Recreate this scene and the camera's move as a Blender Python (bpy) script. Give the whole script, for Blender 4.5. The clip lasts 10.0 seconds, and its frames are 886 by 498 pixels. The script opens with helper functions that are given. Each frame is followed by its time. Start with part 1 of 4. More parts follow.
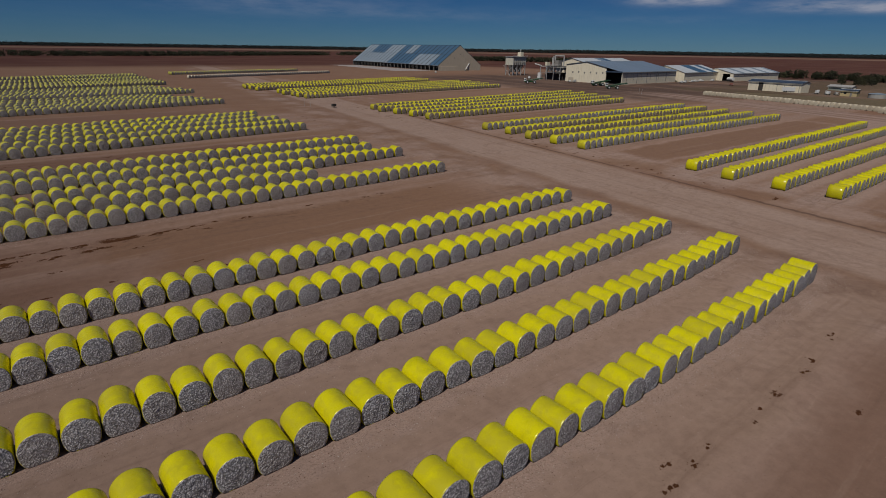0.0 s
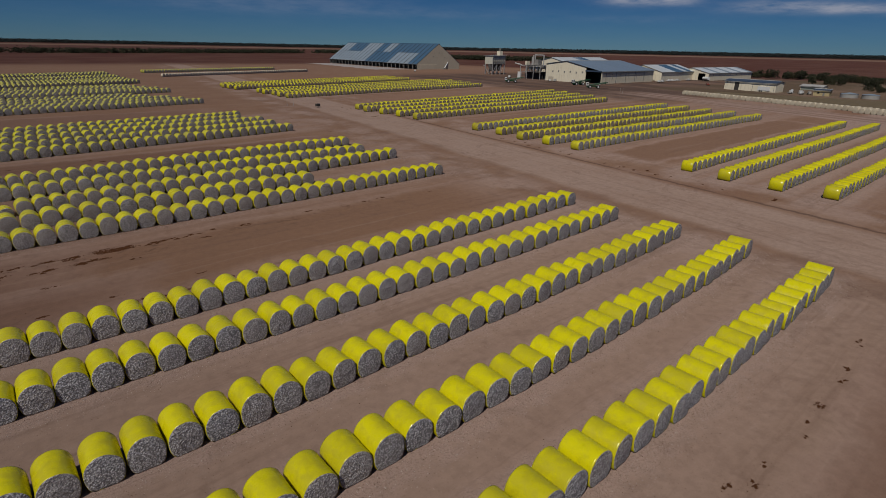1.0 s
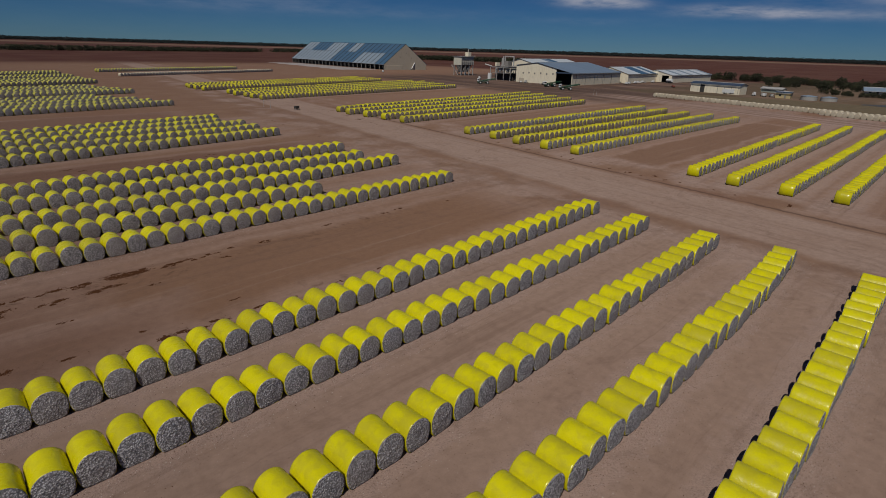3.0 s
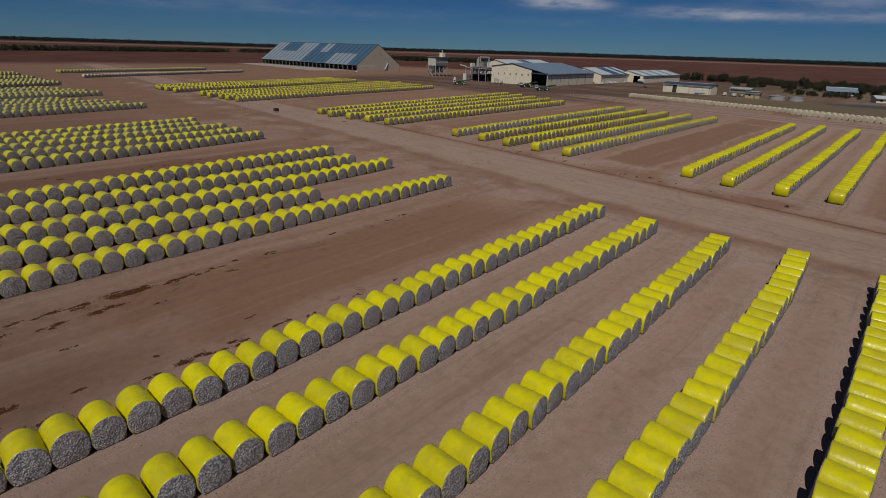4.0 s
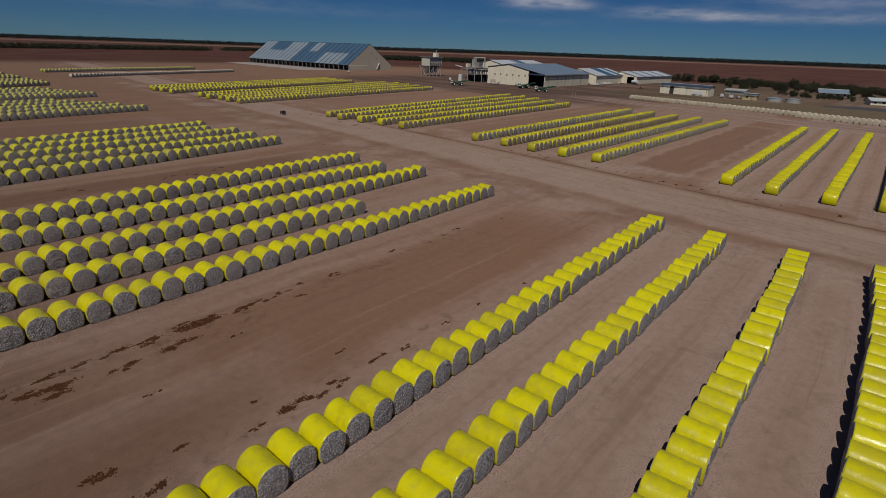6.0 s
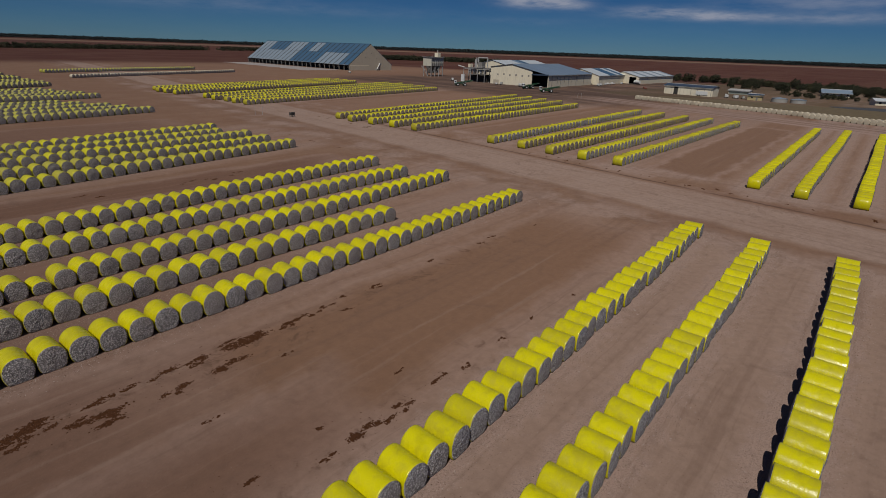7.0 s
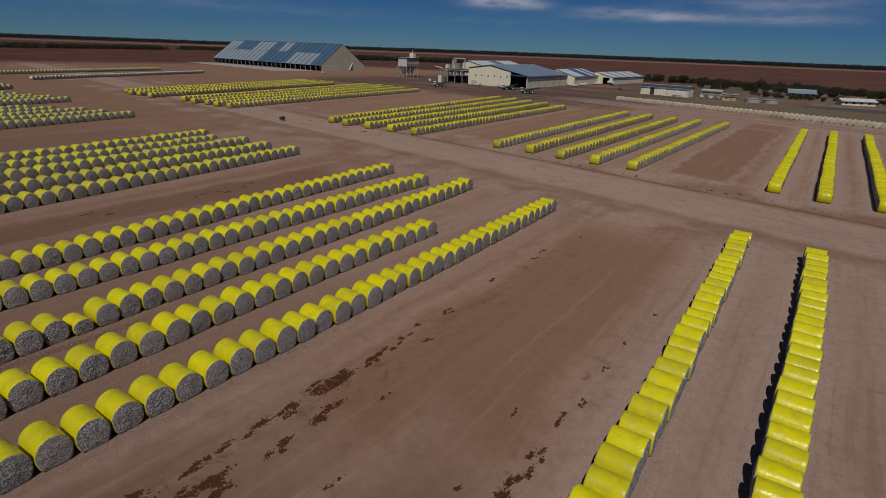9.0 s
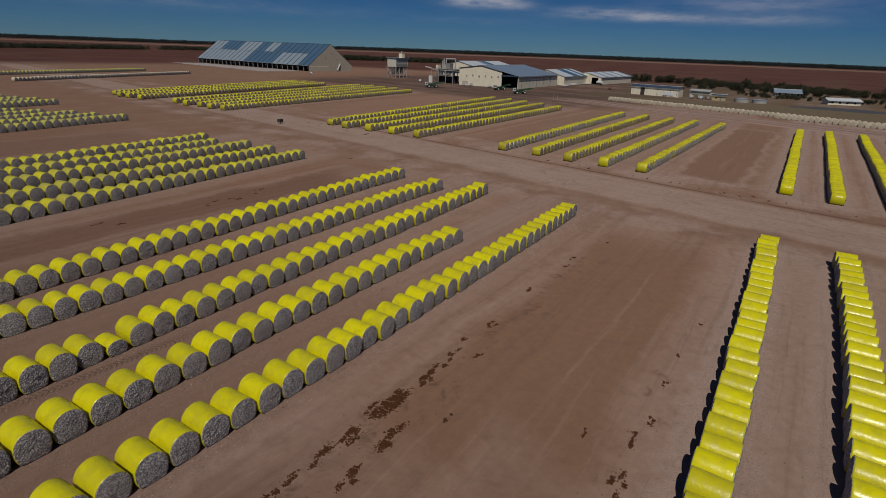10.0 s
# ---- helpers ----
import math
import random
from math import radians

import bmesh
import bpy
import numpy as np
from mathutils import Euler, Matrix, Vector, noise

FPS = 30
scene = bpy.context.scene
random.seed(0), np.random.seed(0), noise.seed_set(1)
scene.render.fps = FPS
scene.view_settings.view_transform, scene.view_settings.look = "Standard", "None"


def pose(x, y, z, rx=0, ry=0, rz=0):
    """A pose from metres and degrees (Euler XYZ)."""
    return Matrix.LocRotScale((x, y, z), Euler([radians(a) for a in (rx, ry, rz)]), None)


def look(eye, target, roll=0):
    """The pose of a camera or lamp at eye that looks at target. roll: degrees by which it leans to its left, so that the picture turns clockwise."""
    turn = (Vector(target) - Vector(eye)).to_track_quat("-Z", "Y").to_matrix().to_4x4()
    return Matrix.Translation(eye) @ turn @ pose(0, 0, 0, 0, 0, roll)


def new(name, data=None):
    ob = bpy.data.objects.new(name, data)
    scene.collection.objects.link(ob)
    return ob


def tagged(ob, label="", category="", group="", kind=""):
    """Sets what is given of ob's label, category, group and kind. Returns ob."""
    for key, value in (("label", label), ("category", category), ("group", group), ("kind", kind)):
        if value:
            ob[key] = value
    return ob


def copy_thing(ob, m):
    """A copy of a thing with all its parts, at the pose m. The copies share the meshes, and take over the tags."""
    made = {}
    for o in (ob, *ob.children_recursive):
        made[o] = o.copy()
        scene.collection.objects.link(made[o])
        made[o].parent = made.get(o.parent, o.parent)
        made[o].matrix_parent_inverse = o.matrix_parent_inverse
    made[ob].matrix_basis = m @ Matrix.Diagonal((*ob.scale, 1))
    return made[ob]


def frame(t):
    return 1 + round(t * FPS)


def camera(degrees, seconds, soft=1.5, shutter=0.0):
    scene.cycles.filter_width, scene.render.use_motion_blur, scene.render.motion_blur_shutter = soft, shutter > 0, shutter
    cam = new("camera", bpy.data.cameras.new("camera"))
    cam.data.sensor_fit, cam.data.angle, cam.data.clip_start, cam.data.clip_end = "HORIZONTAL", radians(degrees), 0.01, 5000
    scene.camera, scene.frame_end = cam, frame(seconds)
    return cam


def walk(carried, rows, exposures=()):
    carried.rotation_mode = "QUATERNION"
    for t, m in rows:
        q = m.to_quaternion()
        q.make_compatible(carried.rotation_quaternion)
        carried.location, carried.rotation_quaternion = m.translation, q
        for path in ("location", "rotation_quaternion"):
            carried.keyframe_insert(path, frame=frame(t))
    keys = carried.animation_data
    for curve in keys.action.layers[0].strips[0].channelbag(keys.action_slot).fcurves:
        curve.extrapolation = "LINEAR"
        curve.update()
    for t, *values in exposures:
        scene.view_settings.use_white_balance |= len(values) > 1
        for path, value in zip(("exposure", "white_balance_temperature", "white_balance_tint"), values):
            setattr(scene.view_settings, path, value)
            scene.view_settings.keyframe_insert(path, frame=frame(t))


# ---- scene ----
cam = camera(78.8, 10.0, soft=0.5)
PATH = [
    (0, (1.779, 0.627, 23.882), (2.823, 2.183, 23.183), 0.90),
    (0.5, (0.570, 2.739, 24.084), (1.655, 4.266, 23.383), 1.04),
    (1, (-0.610, 4.840, 24.188), (0.503, 6.346, 23.485), 1.16),
    (1.5, (-1.854, 7.081, 24.263), (-0.719, 8.571, 23.561), 1.30),
    (2, (-3.222, 9.380, 24.358), (-2.068, 10.856, 23.656), 1.42),
    (2.5, (-4.526, 11.792, 24.450), (-3.343, 13.243, 23.749), 1.57),
    (4, (-8.169, 19.547, 24.657), (-6.867, 20.896, 23.961), 1.76),
    (4.5, (-9.421, 22.296, 24.704), (-8.099, 23.625, 24.009), 1.79),
    (5, (-10.588, 24.987, 24.915), (-9.252, 26.303, 24.219), 1.95),
    (5.5, (-11.700, 27.733, 25.058), (-10.358, 29.042, 24.362), 2.03),
    (7, (-15.050, 36.250, 25.446), (-13.695, 37.545, 24.748), 2.06),
    (7.5, (-16.234, 39.107, 25.561), (-14.866, 40.389, 24.864), 2.11),
    (8, (-17.354, 41.952, 25.635), (-15.964, 43.210, 24.938), 2.17),
    (8.5, (-18.513, 44.857, 25.743), (-17.099, 46.088, 25.047), 2.21),
    (9, (-19.579, 47.802, 25.884), (-18.142, 49.006, 25.189), 2.17),
    (9.5, (-20.635, 50.731, 26.029), (-19.179, 51.912, 25.334), 2.15),
    (10, (-21.845, 53.678, 26.177), (-20.373, 54.839, 25.483), 2.17),
]
walk(cam, [(t, look(eye, target, roll)) for t, eye, target, roll in PATH])

# ---- light and sky ----
SUN = Vector((-0.55, -0.29, 0.79)).normalized()
sun_data = bpy.data.lights.new("sun", "SUN")
sun_data.energy, sun_data.angle, sun_data.color = 3.2, radians(0.53), (1.0, 0.955, 0.88)
sun = new("sun", sun_data)
sun.matrix_world = look(SUN * 50, (0, 0, 0))

world = bpy.data.worlds.new("sky")
scene.world = world
world.use_nodes = True
wt = world.node_tree
wt.nodes.clear()
w_out = wt.nodes.new("ShaderNodeOutputWorld")
w_bg = wt.nodes.new("ShaderNodeBackground")
w_sky = wt.nodes.new("ShaderNodeTexSky")
w_sky.sky_type, w_sky.sun_disc = "NISHITA", False
w_sky.sun_elevation, w_sky.sun_rotation = math.asin(SUN.z), math.atan2(SUN.x, SUN.y)
w_sky.altitude, w_sky.air_density, w_sky.dust_density, w_sky.ozone_density = 1500, 0.9, 0.0, 5.0
w_bg.inputs["Strength"].default_value = 0.034


def w_node(kind, **ins):
    n = wt.nodes.new(kind)
    for key, value in ins.items():
        s = n.inputs[int(key[1:])]
        if hasattr(value, "is_linked"):
            wt.links.new(value, s)
        else:
            s.default_value = value
    return n


# thin streaks of cloud, thicker over the far buildings
w_dir = wt.nodes.new("ShaderNodeTexCoord").outputs["Generated"]
w_xyz = w_node("ShaderNodeSeparateXYZ", i0=w_dir)
w_map = w_node("ShaderNodeMapping", i0=w_dir)
w_map.inputs["Scale"].default_value = (17.0, 17.0, 85.0)
w_map.inputs["Location"].default_value = (0.9, 0.4, 0.3)
w_cloud = wt.nodes.new("ShaderNodeTexNoise")
w_cloud.inputs["Scale"].default_value, w_cloud.inputs["Detail"].default_value, w_cloud.inputs["Roughness"].default_value = 1.0, 8.0, 0.6
wt.links.new(w_map.outputs[0], w_cloud.inputs["Vector"])
w_ramp = w_node("ShaderNodeMapRange", i0=w_cloud.outputs[0], i1=0.28, i2=0.70, i3=0.12, i4=1.0)


def w_math(kind, a, b=0.0):
    n = w_node("ShaderNodeMath", i0=a, i1=b)
    n.operation = kind
    return n.outputs[0]


# low streaks of cloud over the horizon: bearing, height, half width and half depth in degrees, density
w_turn = w_math("MULTIPLY", w_math("ARCTAN2", w_xyz.outputs[0], w_xyz.outputs[1]), 57.3)
w_lift = w_math("MULTIPLY", w_math("ARCSINE", w_xyz.outputs[2]), 57.3)
w_fac = w_math("MULTIPLY", w_ramp.outputs[0], w_node("ShaderNodeMapRange", i0=w_lift, i1=4.6, i2=12.0, i3=0.03, i4=0.14).outputs[0])
for bearing, lift, half, deep, dense in ((54.6, 4.5, 3.3, 0.55, 1.7), (57.6, 4.2, 1.8, 0.35, 0.7), (66.5, 3.7, 4.4, 0.45, 1.2), (71.5, 3.4, 3.6, 0.32, 1.2), (80, 3.3, 4.5, 0.4, 0.7), (79, 4.7, 7, 0.9, 0.55), (54, 2.7, 5, 0.3, 0.14), (18, 4.0, 11, 0.8, 0.32), (28, 3.0, 14, 0.5, 0.2)):
    dx = w_math("DIVIDE", w_math("SUBTRACT", w_turn, bearing), half)
    dy = w_math("DIVIDE", w_math("SUBTRACT", w_lift, lift), deep)
    far2 = w_math("ADD", w_math("MULTIPLY", dx, dx), w_math("MULTIPLY", dy, dy))
    puff = w_math("MULTIPLY", w_math("EXPONENT", w_math("MULTIPLY", far2, -1.0)), dense)
    w_fac = w_math("ADD", w_fac, w_math("MULTIPLY", puff, w_ramp.outputs[0]))
w_fac = w_math("MINIMUM", w_fac, 1.0)
w_tint = wt.nodes.new("ShaderNodeMix")
w_tint.data_type, w_tint.blend_type = "RGBA", "MULTIPLY"
w_tint.inputs[0].default_value = 1.0
wt.links.new(w_sky.outputs[0], w_tint.inputs[6])
w_high = w_node("ShaderNodeMapRange", i0=w_xyz.outputs[2], i1=0.0, i2=0.12, i3=0.0, i4=1.0)
w_blue = wt.nodes.new("ShaderNodeMix")
w_blue.data_type = "RGBA"
wt.links.new(w_high.outputs[0], w_blue.inputs[0])
w_blue.inputs[6].default_value, w_blue.inputs[7].default_value = (0.33, 0.61, 0.93, 1), (0.15, 0.465, 0.87, 1)
wt.links.new(w_blue.outputs[2], w_tint.inputs[7])
w_mix = wt.nodes.new("ShaderNodeMix")
w_mix.data_type = "RGBA"
wt.links.new(w_fac, w_mix.inputs[0])
wt.links.new(w_tint.outputs[2], w_mix.inputs[6])
w_mix.inputs[7].default_value = (8.6, 9.6, 12.4, 1)
wt.links.new(w_mix.outputs[2], w_bg.inputs["Color"])
wt.links.new(w_bg.outputs[0], w_out.inputs["Surface"])
scene.view_settings.exposure = -0.3


# ---- materials ----
class Nodes:
    """A small writer for procedural materials in object or world metres."""

    def __init__(self, name, rough=0.8, metal=0.0, spec=0.5):
        self.mat = bpy.data.materials.new(name)
        self.mat.use_nodes = True
        self.t = self.mat.node_tree
        self.bsdf = next(n for n in self.t.nodes if n.type == "BSDF_PRINCIPLED")
        self.bsdf.inputs["Roughness"].default_value = rough
        self.bsdf.inputs["Metallic"].default_value = metal
        self.bsdf.inputs["Specular IOR Level"].default_value = spec

    def put(self, socket, value):
        if hasattr(value, "is_linked"):
            self.t.links.new(value, socket)
        elif isinstance(value, (tuple, list)) and len(value) == 3 and socket.type == "RGBA":
            socket.default_value = (*value, 1)
        else:
            socket.default_value = value

    def where(self):
        return self.t.nodes.new("ShaderNodeNewGeometry").outputs["Position"]

    def own(self):
        return self.t.nodes.new("ShaderNodeTexCoord").outputs["Object"]

    def axes(self, vector):
        n = self.t.nodes.new("ShaderNodeSeparateXYZ")
        self.put(n.inputs[0], vector)
        return n.outputs

    def vec(self, x, y, z):
        n = self.t.nodes.new("ShaderNodeCombineXYZ")
        for s, v in zip(n.inputs, (x, y, z)):
            self.put(s, v)
        return n.outputs[0]

    def noise(self, vector, scale, detail=4.0, rough=0.55, warp=0.0):
        n = self.t.nodes.new("ShaderNodeTexNoise")
        self.put(n.inputs["Vector"], vector)
        n.inputs["Scale"].default_value, n.inputs["Detail"].default_value = scale, detail
        n.inputs["Roughness"].default_value, n.inputs["Distortion"].default_value = rough, warp
        return n.outputs["Fac"]

    def cells(self, vector, scale, feature="F1"):
        n = self.t.nodes.new("ShaderNodeTexVoronoi")
        n.feature = feature
        self.put(n.inputs["Vector"], vector)
        n.inputs["Scale"].default_value = scale
        return n.outputs["Distance"]

    def sum(self, kind, a, b=0.0, c=0.0):
        n = self.t.nodes.new("ShaderNodeMath")
        n.operation = kind
        for s, v in zip(n.inputs, (a, b, c)):
            self.put(s, v)
        return n.outputs[0]

    def ramp(self, value, lo, hi, a=0.0, b=1.0):
        n = self.t.nodes.new("ShaderNodeMapRange")
        n.interpolation_type = "SMOOTHSTEP"
        for s, v in zip(n.inputs, (value, lo, hi, a, b)):
            self.put(s, v)
        return n.outputs[0]

    def mix(self, fac, a, b, kind="MIX"):
        n = self.t.nodes.new("ShaderNodeMix")
        n.data_type, n.blend_type = "RGBA", kind
        for s, v in zip((n.inputs[0], n.inputs[6], n.inputs[7]), (fac, a, b)):
            self.put(s, v)
        return n.outputs[2]

    def bump(self, height, strength=0.5, distance=0.05):
        n = self.t.nodes.new("ShaderNodeBump")
        n.inputs["Strength"].default_value, n.inputs["Distance"].default_value = strength, distance
        self.put(n.inputs["Height"], height)
        self.t.links.new(n.outputs[0], self.bsdf.inputs["Normal"])

    def colour(self, value):
        self.put(self.bsdf.inputs["Base Color"], value)
        return self

    def lucky(self, island=False):
        if island:
            return self.t.nodes.new("ShaderNodeNewGeometry").outputs["Random Per Island"]
        return self.t.nodes.new("ShaderNodeObjectInfo").outputs["Random"]


def wrap_material(name, island, fresh, dusty, dust, dull=0.0):
    m = Nodes(name, 0.33, 0.0, 0.42)
    p = m.where()
    luck = m.lucky(island)
    patch = m.noise(p, 1.3, 5, 0.6)
    fine = m.noise(p, 9.0, 4, 0.6)
    tone = m.mix(m.ramp(luck, 0.0, 1.0, 0.0, 0.5), fresh, tuple(0.86 * c for c in fresh))
    amount = m.sum("MULTIPLY", m.ramp(m.sum("ADD", patch, m.sum("MULTIPLY", luck, 0.25)), 0.45, 0.85), dust)
    blot = m.noise(p, 0.9, 6, 0.65, 0.4)
    tone = m.mix(m.ramp(blot, 0.5, 0.72, 0.0, 0.45), tone, tuple(0.62 * c for c in fresh))
    m.colour(m.mix(m.sum("MULTIPLY", m.ramp(fine, 0.62, 0.8), 0.25), m.mix(amount, tone, dusty), dusty))
    m.put(m.bsdf.inputs["Roughness"], m.ramp(patch, 0.3, 0.8, 0.20 + dull, 0.46 + dull))
    wrinkle = m.noise(p, 26.0, 3, 0.6)
    wound = m.noise(m.vec(0.0, m.sum("MULTIPLY", m.axes(m.own())[1], 7.0), luck), 1.0, 3, 0.6)
    relief = m.sum("ADD", m.noise(p, 2.2, 3, 0.5, 0.6), m.sum("MULTIPLY", fine, 0.30))
    m.bump(m.sum("ADD", relief, m.sum("ADD", m.sum("MULTIPLY", wrinkle, 0.07), m.sum("MULTIPLY", wound, 0.22))), 0.35, 0.06)
    return m.mat


def cotton_material(name, island, pale):
    m = Nodes(name, 0.95, 0.0, 0.1)
    p = m.where()
    luck = m.lucky(island)
    lumps = m.noise(p, 2.6, 4, 0.6)
    warped = m.t.nodes.new("ShaderNodeVectorMath")
    warped.operation = "MULTIPLY_ADD"
    stir = m.t.nodes.new("ShaderNodeTexNoise")
    stir.inputs["Scale"].default_value = 7.0
    m.put(stir.inputs["Vector"], p)
    m.put(warped.inputs[0], stir.outputs["Color"])
    warped.inputs[1].default_value = (0.016, 0.016, 0.016)
    m.put(warped.inputs[2], p)
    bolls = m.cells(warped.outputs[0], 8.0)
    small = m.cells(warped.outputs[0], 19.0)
    pit_shade = m.noise(p, 5.0, 2, 0.5)
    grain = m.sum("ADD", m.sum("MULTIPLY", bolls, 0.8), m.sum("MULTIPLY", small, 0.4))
    # shade of the crevices between bolls and of pits, put into the colour
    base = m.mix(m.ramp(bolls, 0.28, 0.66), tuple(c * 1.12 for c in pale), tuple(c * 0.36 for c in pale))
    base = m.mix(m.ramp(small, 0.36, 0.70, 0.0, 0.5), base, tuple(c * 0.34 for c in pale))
    base = m.mix(m.ramp(pit_shade, 0.56, 0.66, 0.0, 0.75), base, tuple(c * 0.22 for c in pale))
    base = m.mix(m.ramp(lumps, 0.50, 0.70, 0.0, 0.25), base, (0.34, 0.30, 0.28))
    base = m.mix(m.ramp(luck, 0.0, 1.0, 0.0, 0.30), base, (0.38, 0.31, 0.26))
    m.colour(base)
    m.bump(m.sum("SUBTRACT", m.sum("MULTIPLY", lumps, 0.5), grain), 0.9, 0.09)
    return m.mat


YELLOW, YELLOW_DUST = (0.665, 0.605, 0.004), (0.40, 0.345, 0.022)
wrap_near = wrap_material("yellow_wrap", False, YELLOW, YELLOW_DUST, 0.55)
wrap_far = wrap_material("yellow_wrap_rows", True, YELLOW, YELLOW_DUST, 0.5)
wrap_aged = wrap_material("aged_yellow_wrap", True, (0.58, 0.525, 0.006), (0.31, 0.25, 0.035), 0.85, 0.25)
wrap_dusty = wrap_material("dusty_yellow_wrap", True, (0.43, 0.405, 0.050), (0.31, 0.28, 0.12), 0.85, 0.35)
wrap_worn = wrap_material("worn_yellow_wrap", True, (0.56, 0.515, 0.014), (0.35, 0.31, 0.07), 0.85, 0.25)
wrap_white = wrap_material("white_wrap", True, (0.58, 0.51, 0.38), (0.42, 0.34, 0.25), 0.7, 0.25)
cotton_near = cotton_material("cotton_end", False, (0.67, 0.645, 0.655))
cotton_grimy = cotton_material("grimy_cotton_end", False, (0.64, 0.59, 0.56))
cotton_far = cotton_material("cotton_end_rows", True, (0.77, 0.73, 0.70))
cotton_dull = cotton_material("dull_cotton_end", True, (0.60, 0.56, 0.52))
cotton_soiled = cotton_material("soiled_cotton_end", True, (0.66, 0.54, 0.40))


# ---- where the bale rows lie ----
# each row: its far end, its heading, the number of bales, then the offset, the step and the step's change along it, and how it bows
NEAR_ROWS = {
    "bales in the near rows": [
        (65.21, 23.42, 5.02, 32, -2.03, 2.297, 0.0013, (0.02, 2.65, -4.37, 1.75)),
        (65.65, 32.25, 4.71, 33, -3.66, 2.480, -0.0026, (-0.58, 3.18, -4.19, 1.71)),
        (64.25, 41.09, 4.83, 36, -3.92, 2.533, -0.0055, (-0.72, 1.85, -1.46, 0.34)),
        (64.18, 51.42, 4.78, 36, -3.50, 2.613, -0.0078, (-0.53, 2.40, -3.05, 1.05)),
        (65.96, 61.59, 6.07, 38, -2.90, 2.657, -0.0086, (0.02, 0.50, 0.14, -0.42))],
    "bales in the rows beyond the bare strip": [
        (61.46, 91.36, 5.82, 37, -1.60, 2.374, -0.0017, (0.09, 1.17, -1.07, 0.13)),
        (36.21, 97.35, 6.48, 25, -1.77, 2.497, -0.0037, (0.22, -2.38, 2.86, -0.89)),
        (60.16, 109.40, 7.11, 36, -4.05, 2.699, -0.0089, (-0.67, 1.75, -2.06, 0.80)),
        (57.98, 119.05, 6.20, 36, -1.96, 2.423, -0.0040, (0.30, -0.71, 2.61, -1.59)),
        (59.23, 130.27, 7.91, 37, -3.07, 2.494, -0.0049, (-0.36, -0.84, 2.96, -1.37))],
}


def row_point(row, i):
    """The front foot between bale i - 1 and bale i of a near row, and the heading there."""
    x, y, turn, _, off, step, change, bow = row
    s = off + step * i + change * i * i
    k = min(s, 76.0) / 50
    side = bow[0] + bow[1] * k + bow[2] * k * k + bow[3] * k ** 3
    c, sn = math.cos(radians(turn)), math.sin(radians(turn))
    return x - s * c + side * sn, y - s * sn - side * c


def row_ends(row):
    return (*row_point(row, row[3]), *row_point(row, 0))

# the farther rows run from x, y to x, y
ROWS_LEFT = [(-22, 145.6, 59.4, 161.3), (-22, 155.6, 57.5, 170.7), (-22, 165.4, 57.3, 180.8), (-22, 174.1, 52.5, 188.4), (-22, 182.9, 55.1, 198.1)]
ROWS_OPEN = [(107.3, 65, 229.9, 77.5), (107.4, 56.2, 233, 68.5), (107.5, 46.4, 233.3, 58.1), (108.8, 37.8, 235.2, 49.3)]
ROWS_MID = [(105.2, 134.4, 230.2, 147.8), (105.9, 123.9, 228.3, 136.1), (106.3, 114.2, 225.2, 124.5), (106.5, 104.8, 225.8, 114.7), (106.8, 95.3, 224.1, 103.9)]
ROWS_YARD = [(99.8, 201.9, 242.6, 227.8), (100.8, 193.7, 239.8, 215.6), (101.9, 184.1, 236.9, 203.9), (102.5, 174.9, 234, 192.5), (103.3, 165, 228, 179.3)]
ROWS_BARN = [(92.2, 293.9, 239.7, 335.8), (92.3, 284, 242, 324.7), (93.5, 275.8, 242.2, 314.2), (94.3, 268, 240.5, 301.8), (95, 260.1, 238.1, 287.5)]


